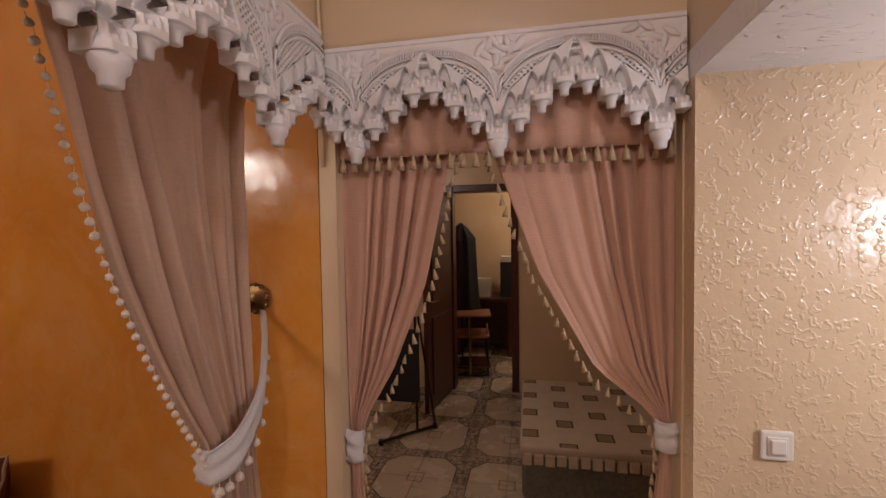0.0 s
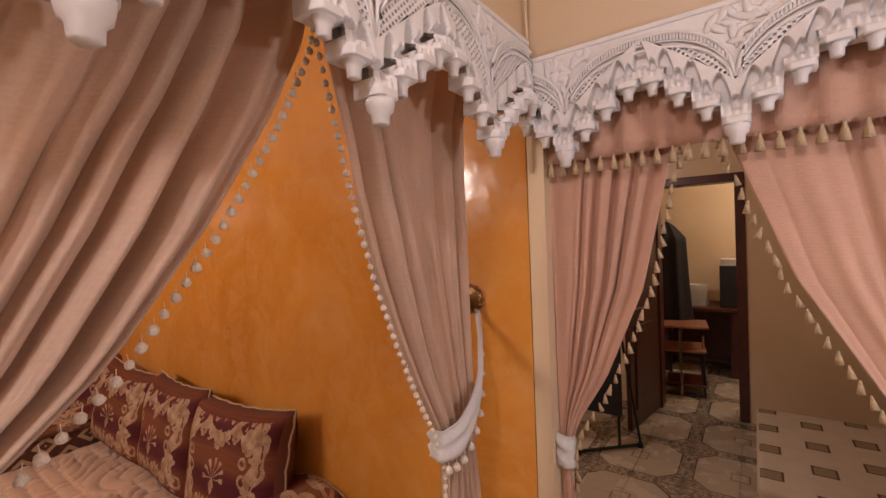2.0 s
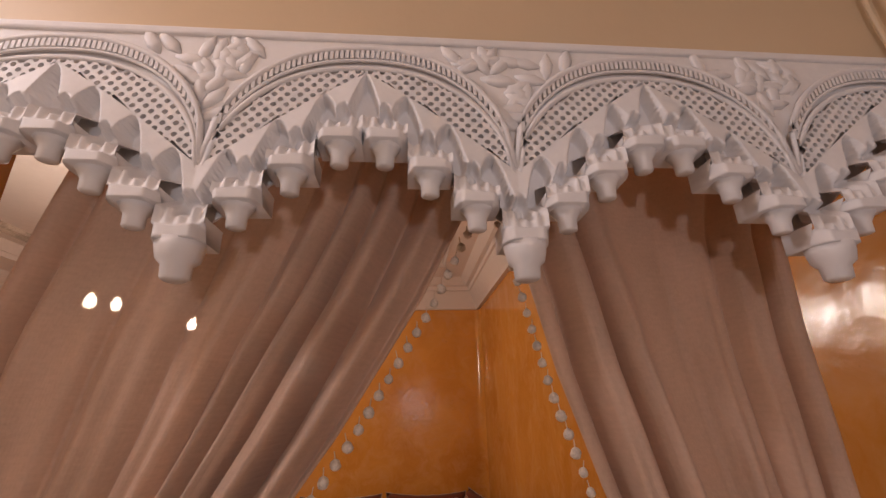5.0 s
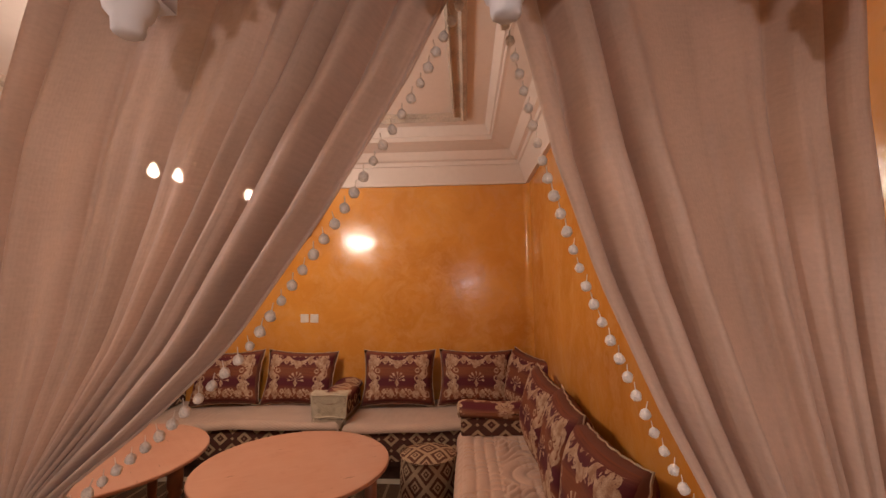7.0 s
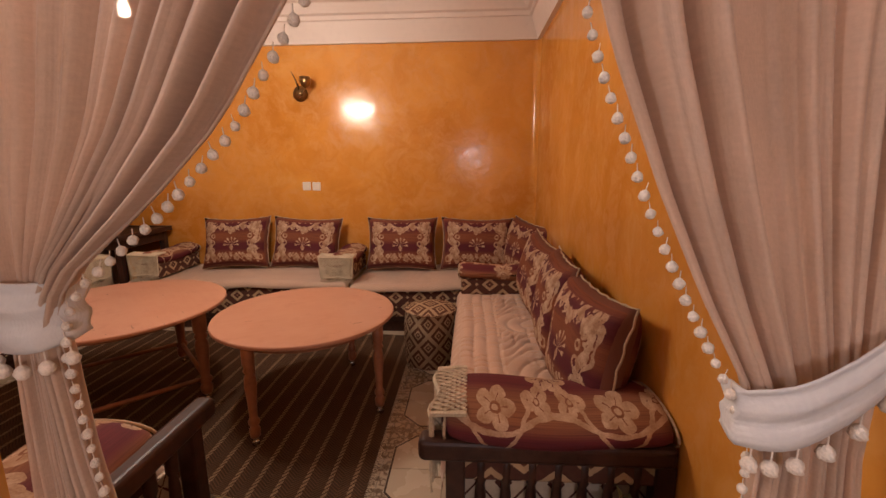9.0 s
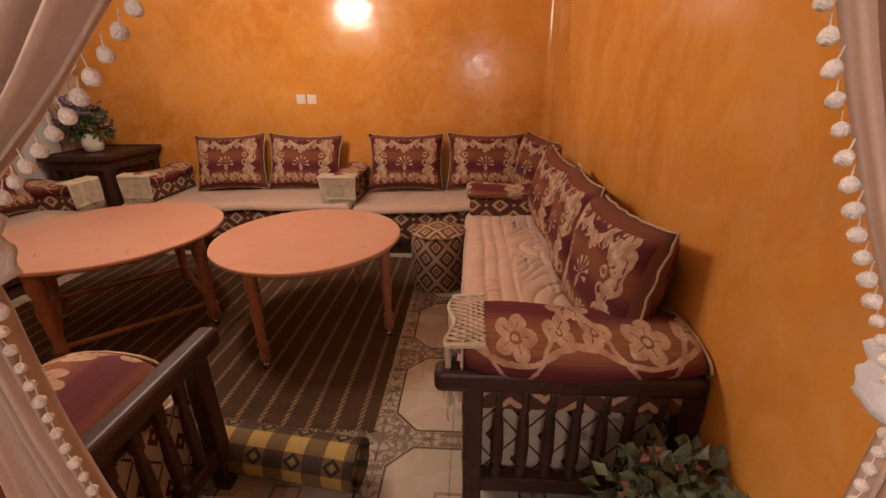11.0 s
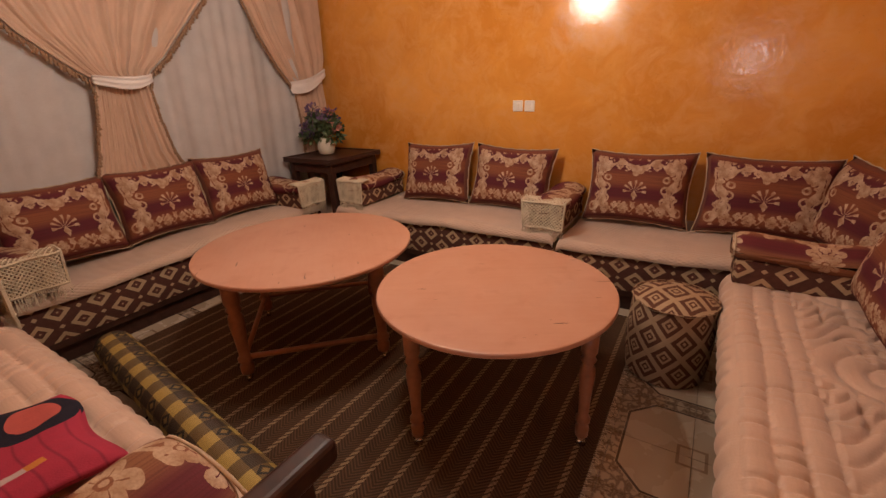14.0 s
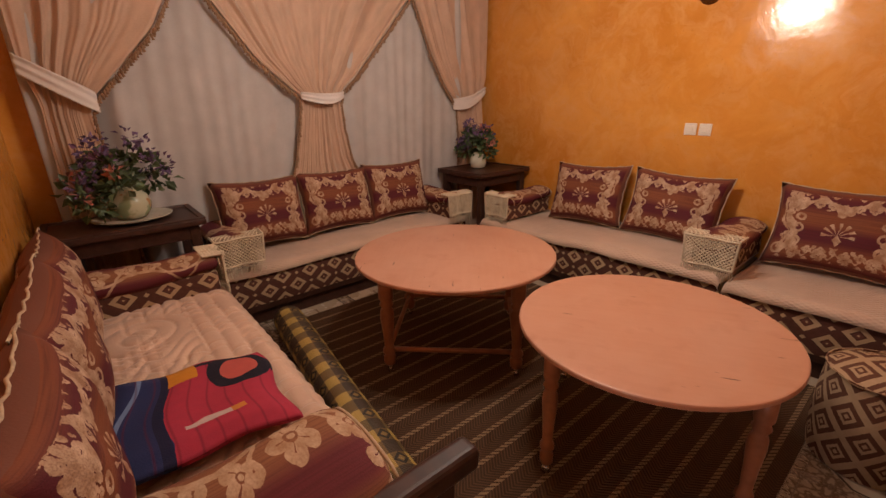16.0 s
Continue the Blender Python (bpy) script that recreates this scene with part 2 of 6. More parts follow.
def cloth_field(g, u, y, period, lo, hi):
    band = g.f("ADD", g.f("MULTIPLY", g.f("SINE", g.f("MULTIPLY", y, 2 * math.pi / period)), 0.5), 0.5)
    field = g.mix(g.ramp(band, [(0.15, 0.0), (0.85, 1.0)]), lo, hi)
    streak = g.noise(3.0, 3, g.node("ShaderNodeMapping", Vector=u, Scale=(1.0, 80.0, 1.0)).outputs[0])
    return g.mix(g.ramp(streak, [(0.45, 0.0), (0.72, 0.55)]), field, (0.062, 0.014, 0.014))


def floral_fabric(name, w, h):
    """Brocade: banded wine field, a spray in the middle, a blossom row below, a scrolled garland above and at the sides."""
    g = G(name, 0.8, 0, 0.25)
    u = g.uv()
    x, y, _ = g.xyz(u)
    fuzz = g.f("MULTIPLY", g.f("SUBTRACT", g.noise(210, 1, u), 0.5), 0.006)
    wx = g.f("ADD", g.f("ADD", x, fuzz), g.f("MULTIPLY", g.f("SUBTRACT", g.noise(16, 2, u), 0.5), 0.022))
    wy = g.f("ADD", g.f("ADD", y, fuzz), g.f("MULTIPLY", g.f("SUBTRACT", g.noise(13, 2, g.vec(y, x)), 0.5), 0.022))
    field = cloth_field(g, u, y, 0.205, (0.094, 0.015, 0.022), (0.205, 0.066, 0.030))
    ax = g.f("ABSOLUTE", wx)

    def line(d, t):
        return g.f("LESS_THAN", g.f("ABSOLUTE", d), t)

    def both(a, b):
        return g.f("MULTIPLY", a, b)

    def ring(cx, cy, rad, t):
        ex, ey = g.f("SUBTRACT", ax, cx), g.f("SUBTRACT", wy, cy)
        return line(g.f("SUBTRACT", g.f("SQRT", g.f("ADD", g.f("MULTIPLY", ex, ex), g.f("MULTIPLY", ey, ey))), rad), t)
    # spray: drops fanned over a leafy stem
    ry = g.f("ADD", wy, 0.035)
    rr = g.f("SQRT", g.f("ADD", g.f("MULTIPLY", wx, wx), g.f("MULTIPLY", ry, ry)))
    th = g.f("ARCTAN2", wx, ry)
    fan = both(g.f("GREATER_THAN", g.f("COSINE", g.f("MULTIPLY", th, 12.0)), 0.15), line(g.f("SUBTRACT", rr, 0.066), 0.014))
    fan = g.f("MAXIMUM", fan, both(g.f("GREATER_THAN", g.f("COSINE", g.f("MULTIPLY", th, 12.0)), 0.72), g.f("LESS_THAN", rr, 0.075)))
    mask = both(fan, g.f("LESS_THAN", g.f("ABSOLUTE", th), 1.75))
    mask = g.f("MAXIMUM", mask, g.f("LESS_THAN", g.f("ADD", g.f("MULTIPLY", ax, 1.6), g.f("ABSOLUTE", g.f("ADD", wy, 0.062))), 0.036))
    # blossom row with tendrils
    T = 0.118
    fx = g.f("SUBTRACT", g.f("FLOORED_MODULO", g.f("ADD", wx, 20 * T), T), T / 2)
    fy = g.f("ADD", wy, h / 2 - 0.072)
    row = flower_mask(g, fx, fy, 0.036, 5)
    row = g.f("MAXIMUM", row, both(line(g.f("SUBTRACT", fy, g.f("MULTIPLY", g.f("SINE", g.f("MULTIPLY", wx, 4 * math.pi / T)), 0.017)), 0.0055), g.f("GREATER_THAN", g.f("ABSOLUTE", fx), 0.030)))
    mask = g.f("MAXIMUM", mask, both(row, g.f("LESS_THAN", ax, w / 2 - 0.075)))
    # garland above: arcs from the corner flowers to a lily in the middle
    arc = g.f("ADD", h / 2 - 0.088, g.f("MULTIPLY", g.f("COSINE", g.f("MULTIPLY", ax, 2 * math.pi / 0.21)), -0.026))
    thick = g.f("ADD", 0.018, g.f("MULTIPLY", g.f("SINE", g.f("MULTIPLY", ax, 75.0)), 0.009))
    mask = g.f("MAXIMUM", mask, both(g.f("LESS_THAN", g.f("ABSOLUTE", g.f("SUBTRACT", wy, arc)), thick), g.f("LESS_THAN", ax, w / 2 - 0.08)))
    mask = g.f("MAXIMUM", mask, flower_mask(g, wx, g.f("SUBTRACT", wy, h / 2 - 0.118), 0.042, 3))
    mask = g.f("MAXIMUM", mask, flower_mask(g, g.f("SUBTRACT", ax, w / 2 - 0.092), g.f("SUBTRACT", wy, h / 2 - 0.092), 0.062, 7))
    # side scrolls with curled leaves
    sway = g.f("ADD", w / 2 - 0.080, g.f("MULTIPLY", g.f("SINE", g.f("MULTIPLY", wy, 21.0)), 0.024))
    swell = g.f("ADD", 0.027, g.f("MULTIPLY", g.f("SINE", g.f("ADD", g.f("MULTIPLY", wy, 52.0), 1.0)), 0.012))
    off = g.f("SUBTRACT", ax, sway)
    scroll = both(g.f("LESS_THAN", g.f("ABSOLUTE", off), swell), g.f("LESS_THAN", g.f("ABSOLUTE", wy), h / 2 - 0.055))
    mask = g.f("MAXIMUM", mask, both(scroll, g.f("GREATER_THAN", g.f("ABSOLUTE", g.f("SUBTRACT", off, g.f("MULTIPLY", swell, 0.45))), 0.003)))
    for cx, cy, rad in ((0.125, -0.015, 0.024), (0.120, -0.095, 0.028), (0.128, 0.055, 0.018), (0.050, -0.150, 0.026)):
        mask = g.f("MAXIMUM", mask, ring(w / 2 - cx, cy, rad, 0.0065))
    mask = g.f("MAXIMUM", mask, flower_mask(g, g.f("SUBTRACT", ax, w / 2 - 0.105), g.f("ADD", wy, 0.060), 0.036, 3))
    edge = g.f("MINIMUM", g.f("SUBTRACT", w / 2, ax), g.f("SUBTRACT", h / 2, g.f("ABSOLUTE", wy)))
    bx = g.f("SUBTRACT", g.f("FLOORED_MODULO", g.f("ADD", ax, 1.0), 0.064), 0.032)
    by = g.f("SUBTRACT", g.f("FLOORED_MODULO", g.f("ADD", wy, 1.015), 0.070), 0.035)
    sprig = both(flower_mask(g, bx, by, 0.025, 4), both(g.f("GREATER_THAN", edge, 0.034), g.f("LESS_THAN", edge, 0.125)))
    mask = g.f("MAXIMUM", mask, sprig)
    leaf = both(g.f("GREATER_THAN", g.noise(20, 1, g.vec(wy, ax)), 0.66), both(g.f("GREATER_THAN", edge, 0.035), g.f("LESS_THAN", edge, 0.125)))
    mask = g.f("MAXIMUM", mask, leaf)
    tone = g.mix(g.ramp(g.noise(22, 2, u), [(0.35, 0.0), (0.65, 1.0)]), (0.32, 0.18, 0.105), (0.55, 0.39, 0.27))
    c = g.mix(g.f("MULTIPLY", mask, g.ramp(g.noise(190, 1, u), [(0.3, 0.62), (0.6, 0.98)])), field, tone)
    rim = g.f("MINIMUM", g.f("SUBTRACT", w / 2, g.f("ABSOLUTE", x)), g.f("SUBTRACT", h / 2, g.f("ABSOLUTE", y)))
    g.color(g.mix(g.f("LESS_THAN", rim, 0.010), c, (0.16, 0.06, 0.04)))
    weave_bump(g, u)
    g.bump(mask, 0.30, 0.003)
    return g.m


M["brocade"] = floral_fabric("floral_brocade", 0.64, 0.47)


def bolster_fabric(name):
    """Large cream flowers joined by scrolled leaves on maroon shading to tan, repeating along the roll."""
    g = G(name, 0.8, 0, 0.25)
    u = g.uv()
    x, y, _ = g.xyz(u)
    wx = g.f("ADD", x, g.f("MULTIPLY", g.f("SUBTRACT", g.noise(24, 3, u), 0.5), 0.022))
    wy = g.f("SUBTRACT", g.f("MULTIPLY", g.f("SUBTRACT", g.noise(19, 3, u), 0.5), 0.022), y)
    field = cloth_field(g, u, y, 0.20, (0.12, 0.020, 0.027), (0.25, 0.105, 0.052))

    def rep_x(period, off):
        return g.f("SUBTRACT", g.f("FLOORED_MODULO", g.f("ADD", wx, 8 * period + off), period), period / 2)
    T = 0.36
    mask = flower_mask(g, rep_x(T, 0.0), g.f("ADD", wy, 0.045), 0.062, 5)
    # pairs of curled leaves between the flowers
    lx = g.f("ABSOLUTE", rep_x(T, T / 2))
    mask = g.f("MAXIMUM", mask, flower_mask(g, g.f("SUBTRACT", lx, 0.050), g.f("ADD", wy, 0.020), 0.046, 3))
    mask = g.f("MAXIMUM", mask, flower_mask(g, g.f("SUBTRACT", lx, 0.020), g.f("SUBTRACT", wy, 0.060), 0.048, 4))
    arch = g.f("SUBTRACT", wy, g.f("ADD", -0.085, g.f("MULTIPLY", g.f("COSINE", g.f("MULTIPLY", lx, 2 * math.pi / T)), 0.03)))
    mask = g.f("MAXIMUM", mask, g.f("LESS_THAN", g.f("ABSOLUTE", arch), 0.009))
    stem = g.f("SUBTRACT", lx, g.f("MULTIPLY", g.f("ABSOLUTE", g.f("SUBTRACT", wy, 0.10)), 0.55))
    mask = g.f("MAXIMUM", mask, g.f("MULTIPLY", g.f("LESS_THAN", g.f("ABSOLUTE", stem), 0.007), g.f("LESS_THAN", wy, 0.10)))
    fan = flower_mask(g, lx, g.f("SUBTRACT", wy, 0.125), 0.060, 9)
    mask = g.f("MAXIMUM", mask, fan)
    tone = g.mix(g.ramp(g.noise(18, 3, u), [(0.35, 0.0), (0.65, 1.0)]), (0.36, 0.215, 0.125), (0.56, 0.40, 0.275))
    g.color(g.mix(g.f("MULTIPLY", mask, g.ramp(g.noise(170, 1, u), [(0.3, 0.66), (0.6, 0.98)])), field, tone))
    weave_bump(g, u)
    g.bump(mask, 0.35, 0.004)
    return g.m


M["bolster"] = bolster_fabric("floral_bolster_brocade")
M["diamond_tan"] = diamond_fabric("diamond_upholstery_tan", 0.150, 0.18, (0.44, 0.31, 0.19), (0.090, 0.034, 0.020), (0.06, 0.13, 0.23), 0.0, 0.39)
M["quilt"] = cloth("peach_quilted_satin", (0.62, 0.42, 0.31), glow=0.0, rough=0.48, weave=500.0)
M["seat_plain"] = cloth("beige_ribbed_cotton", (0.56, 0.40, 0.305), glow=0.0, rough=0.8, weave=300.0, waffle=0.6)
M["crochet"] = plain("ecru_crochet_cotton", (0.60, 0.50, 0.36), 0.9, var=0.3, scale=200, bump=0.4)
M["piping"] = plain("cream_piping", (0.50, 0.37, 0.25), 0.85, var=0.3, scale=150, bump=0.3)

# patterned floor tile: octagons of 0.6 m with an inlaid dark line and ornament between
g = G("printed_ceramic_tile", 0.22)
p = g.pos()
x, y, _ = g.xyz(p)


def fold(v, off):
    return g.f("ABSOLUTE", g.f("SUBTRACT", g.f("FLOORED_MODULO", g.f("ADD", v, off), 0.6), 0.3))


ox, oy = fold(x, 6.445), fold(y, 6.08)
octd = g.f("MAXIMUM", g.f("MAXIMUM", ox, oy), g.f("MULTIPLY", g.f("ADD", ox, oy), 0.62))
inside = g.f("LESS_THAN", octd, 0.262)
line = g.f("LESS_THAN", g.f("ABSOLUTE", g.f("SUBTRACT", octd, 0.255)), 0.005)
mark = g.f("LESS_THAN", g.f("ABSOLUTE", g.f("SUBTRACT", g.f("MAXIMUM", ox, oy), 0.05)), 0.006)
orn = g.ramp(g.f("ABSOLUTE", g.f("SUBTRACT", g.noise(26, 3, g.vec(ox, oy)), 0.5)), [(0.0, 1.0), (0.055, 0.6), (0.1, 0.0)])
base = g.mix(g.noise(4, 3, p), (0.42, 0.34, 0.25), (0.50, 0.41, 0.31))
between = g.mix(orn, (0.37, 0.30, 0.22), (0.13, 0.085, 0.055))
c = g.mix(inside, between, base)
c = g.mix(line, c, (0.06, 0.04, 0.03))
c = g.mix(mark, c, (0.26, 0.18, 0.12))
g.color(g.mix(g.f("MULTIPLY", g.rnd(), 0.18), c, (0.30, 0.23, 0.16)))
g.rough(g.ramp(g.noise(7, 3, p), [(0.3, 0.16), (0.7, 0.34)]))
M["tile"] = g.m
M["grout"] = plain("floor_grout", (0.20, 0.16, 0.12), 0.9)

# woven brown mat: ribs across, pale broken dashes along
g = G("woven_brown_mat", 0.8, 0, 0.15)
u = g.uv()
x, y, _ = g.xyz(u)
sx = g.f("SUBTRACT", g.f("FLOORED_MODULO", g.f("ADD", x, 6.0), 0.112), 0.056)
slant = g.f("FLOORED_MODULO", g.f("ADD", y, g.f("ADD", g.f("MULTIPLY", sx, -1.2), 9.0)), 0.030)
dash = g.f("MULTIPLY", g.f("LESS_THAN", g.f("ABSOLUTE", sx), 0.011), g.f("GREATER_THAN", slant, 0.011))
herr = g.f("SINE", g.f("MULTIPLY", g.f("ADD", y, g.f("MULTIPLY", g.f("ABSOLUTE", sx), 0.9)), 2 * math.pi / 0.017))
c = g.mix(g.f("ADD", g.f("MULTIPLY", herr, 0.5), 0.5), (0.046, 0.024, 0.013), (0.118, 0.064, 0.034))
c = g.mix(dash, c, (0.30, 0.205, 0.12))
g.color(g.mix(g.f("MULTIPLY", g.noise(6, 3, u), 0.4), c, (0.040, 0.021, 0.012)))
g.bump(herr, 0.5, 0.004)
M["mat"] = g.m
g = G("yellow_plaid_mat", 0.6)
u = g.uv()
x, y, _ = g.xyz(u)
cx = g.f("ABSOLUTE", g.f("SUBTRACT", g.f("FLOORED_MODULO", g.f("ADD", x, 6.0), 0.15), 0.075))
cy = g.f("ABSOLUTE", g.f("SUBTRACT", g.f("FLOORED_MODULO", g.f("ADD", y, 6.0), 0.13), 0.065))
a = g.mix(g.f("LESS_THAN", cx, 0.0375), (0.17, 0.105, 0.035), (0.50, 0.34, 0.085))
b = g.mix(g.f("LESS_THAN", cx, 0.0375), (0.050, 0.030, 0.016), (0.17, 0.105, 0.035))
c = g.mix(g.f("LESS_THAN", cy, 0.0325), b, a)
ring = g.f("LESS_THAN", g.f("ABSOLUTE", g.f("SUBTRACT", g.f("ADD", cx, g.f("ABSOLUTE", g.f("SUBTRACT", cy, 0.065))), 0.027)), 0.008)
c = g.mix(ring, c, (0.012, 0.008, 0.007))
c = g.mix(g.f("LESS_THAN", g.f("ADD", cx, g.f("ABSOLUTE", g.f("SUBTRACT", cy, 0.065))), 0.015), c, (0.30, 0.20, 0.06))
rib = g.f("SINE", g.f("MULTIPLY", x, 2 * math.pi / 0.008))
c = g.mix(g.f("MULTIPLY", g.f("GREATER_THAN", rib, 0.4), 0.35), c, (0.03, 0.02, 0.015))
g.color(c)
g.bump(rib, 0.5, 0.003)
M["plaid"] = g.m


# ---- mesh helpers ----


def uvbox(bm):
    lay = bm.loops.layers.uv.verify()
    for f in bm.faces:
        n = f.normal
        k = max(range(3), key=lambda i: abs(n[i]))
        for l in f.loops:
            c = l.vert.co
            l[lay].uv = ((c.y, c.z), (c.x, c.z), (c.x, c.y))[k]


def mesh_of(name, bm, material, smooth=False, keep_uv=False):
    bm.normal_update()
    if not keep_uv:
        uvbox(bm)
    me = bpy.data.meshes.new(name)
    bm.to_mesh(me)
    bm.free()
    me.materials.append(material)
    if smooth:
        me.polygons.foreach_set("use_smooth", [True] * len(me.polygons))
    return me


def part(name, bm, material, parent=None, label="", smooth=False, keep_uv=False, m=None):
    ob = new(name, mesh_of(name, bm, material, smooth, keep_uv))
    if parent is not None:
        ob.parent = parent
    if m is not None:
        ob.matrix_basis = m
    if label:
        tagged(ob, label)
    return ob


def share(name, me, parent, m, label=""):
    ob = new(name, me)
    ob.parent = parent
    ob.matrix_basis = m
    if label:
        tagged(ob, label)
    return ob


def thing(name, m, label, category, group="", kind=""):
    ob = new(name)
    ob.empty_display_size = 0.1
    ob.matrix_basis = m
    return tagged(ob, label, category, group, kind)


def box(bm, x0, y0, z0, x1, y1, z1, bevel=0.0, seg=2):
    m = Matrix.Translation(((x0 + x1) / 2, (y0 + y1) / 2, (z0 + z1) / 2)) @ Matrix.Diagonal((x1 - x0, y1 - y0, z1 - z0, 1))
    r = bmesh.ops.create_cube(bm, size=1, matrix=m)
    if bevel:
        es = list({e for v in r["verts"] for e in v.link_edges})
        bmesh.ops.bevel(bm, geom=es, offset=bevel, segments=seg, affect="EDGES", profile=0.5)
    return bm


def boxm(*a, **k):
    return box(bmesh.new(), *a, **k)


def lathe(profile, seg=24, bm=None, m=None):
    """Turn a list of (radius, height) about the z axis."""
    bm = bm or bmesh.new()
    m = m or Matrix()
    rings = []
    for r, z in profile:
        rings.append([bm.verts.new(m @ Vector((r * math.cos(2 * math.pi * i / seg), r * math.sin(2 * math.pi * i / seg), z))) for i in range(seg)])
    for a, b in zip(rings, rings[1:]):
        for i in range(seg):
            bm.faces.new((a[i], a[(i + 1) % seg], b[(i + 1) % seg], b[i]))
    bm.faces.new(rings[-1]), bm.faces.new(list(reversed(rings[0])))
    return bm


def grid(fn, nu, nv, uvfn=None, close_u=False, bm=None):
    bm = bm or bmesh.new()
    vs = [[bm.verts.new(fn(i / nu, j / nv)) for j in range(nv + 1)] for i in range(nu if close_u else nu + 1)]
    lay = bm.loops.layers.uv.verify()
    n = nu
    for i in range(n):
        for j in range(nv):
            i2 = (i + 1) % len(vs) if close_u else i + 1
            f = bm.faces.new((vs[i][j], vs[i2][j], vs[i2][j + 1], vs[i][j + 1]))
            if uvfn:
                for l, (a, b) in zip(f.loops, ((i, j), (i + 1, j), (i + 1, j + 1), (i, j + 1))):
                    l[lay].uv = uvfn(a / nu, b / nv)
    return bm


def tube(pts, r, seg=8, bm=None):
    bm = bm or bmesh.new()
    pts = [Vector(q) for q in pts]
    rings = []
    for k, q in enumerate(pts):
        d = (pts[min(k + 1, len(pts) - 1)] - pts[max(k - 1, 0)]).normalized()
        a = d.orthogonal().normalized() if abs(d.z) > 0.95 else d.cross(Vector((0, 0, 1))).normalized()
        b = d.cross(a)
        rr = r[k] if isinstance(r, (list, tuple)) else r
        rings.append([bm.verts.new(q + rr * (math.cos(2 * math.pi * i / seg) * a + math.sin(2 * math.pi * i / seg) * b)) for i in range(seg)])
    for a, b in zip(rings, rings[1:]):
        for i in range(seg):
            bm.faces.new((a[i], a[(i + 1) % seg], b[(i + 1) % seg], b[i]))
    bm.faces.new(rings[0]), bm.faces.new(rings[-1])
    bmesh.ops.recalc_face_normals(bm, faces=bm.faces)
    return bm


def steps(pairs, v):
    """Piecewise-linear value of v through (key, value) pairs in rising or falling order of key."""
    ks = [a for a, _ in pairs]
    vs = [b for _, b in pairs]
    if ks[0] > ks[-1]:
        ks, vs = ks[::-1], vs[::-1]
    return float(np.interp(v, ks, vs))


# ---- structure ----
D, W = 3.79, -4.40        # back wall, window wall
JAMB = -1.215             # left edge of the salon's opening
CEIL = 2.98


def wall(name, label, material, *boxes):
    bm = bmesh.new()
    for b in boxes:
        box(bm, *b)
    return tagged(part(name, bm, material), label, "wall", kind="structure")


wall("wall_back", "glossy ochre tadelakt back wall of the salon", M["orange"], (W - 0.2, D, 0, 0.2, D + 0.2, 3.1))
wall("wall_right", "glossy ochre tadelakt side wall behind the quilted sofa", M["orange"], (0, 0.003, 0, 0.15, D, 3.1))
wall("wall_window", "ochre wall behind the draped window curtains", M["orange"], (W - 0.2, 0, 0, W, D, 3.1))
wall("wall_front", "ochre wall beside the curtained salon opening", M["orange"], (W, 0.003, 0, JAMB, 0.06, 3.1), (JAMB, 0.015, 2.02, 0, 0.06, 3.1))
wall("wall_hall", "cream painted hall wall above the plaster valance", M["cream"], (-3.0, -0.012, 0, JAMB - 0.0, 0.0, 3.1), (JAMB, -0.012, 2.02, 0, 0.012, 3.1))
wall("wall_doorway", "cream painted hall wall with a curtained doorway", M["cream"],
     (0, -0.046, 0, 0.15, 0.0, 3.1), (0, -0.93, 2.0, 0.15, -0.046, 3.1), (0, -0.93, 0, 0.15, -0.858, 2.0))
wall("wall_troweled", "cream wall with coarse worm-like troweled render", M["troweled"], (-0.06, -3.2, 0, 0.0, -0.862, 1.92))
wall("wall_soffit_face", "cream face above the low white soffit", M["cream"], (-3.0, -0.93, 1.925, -0.0, -0.865, 3.1))
wall("ceiling_soffit", "low rough white rendered soffit over the hall", M["soffit"], (-3.0, -3.2, 1.92, -0.0, -0.862, 1.98))
wall("wall_hall_left", "cream hall wall", M["cream"], (-3.1, -3.2, 0, -3.0, 0, 3.1))
wall("wall_hall_end", "cream hall wall", M["cream"], (-3.1, -3.3, 0, 0.15, -3.2, 3.1))
tagged(part("ceiling_hall", boxm(-3.1, -0.93, 2.75, 0.15, 0, 2.85), M["ceiling"]), "plain hall ceiling", "ceiling", kind="structure")
wall("wall_room_side", "cream wall of the small room", M["cream"], (0.15, -1.7, 0, 3.27, -1.6, 2.7), (0.15, 1.5, 0, 5.2, 1.6, 2.7))
wall("wall_room_end", "cream wall of the small room around a dark door frame", M["cream"],
     (3.27, -1.7, 0, 3.42, -0.42, 2.7), (3.27, 0.29, 0, 3.42, 1.5, 2.7), (3.27, -0.42, 2.08, 3.42, 0.29, 2.7))
wall("wall_study", "cream wall of the study behind the desk", M["cream"], (5.1, -1.7, 0, 5.2, 1.5, 2.7), (3.42, -1.8, 0, 5.2, -1.7, 2.7))
tagged(part("ceiling_room", boxm(0.15, -1.8, 2.7, 5.2, 1.6, 2.8), M["ceiling"]), "plain ceiling of the small room", "ceiling", kind="structure")

floor = tagged(part("floor", boxm(-4.7, -3.4, -0.1, 5.3, 4.1, -0.006), M["grout"]), "floor of patterned ceramic tiles with octagons", "floor", kind="structure")

# salon ceiling with cornice and an inset panel
bm = boxm(W, 0.06, CEIL, 0, D, CEIL + 0.1)
part_c = tagged(part("ceiling_salon", bm, M["ceiling"]), "moulded plaster salon ceiling with stepped cornice", "ceiling", kind="structure")


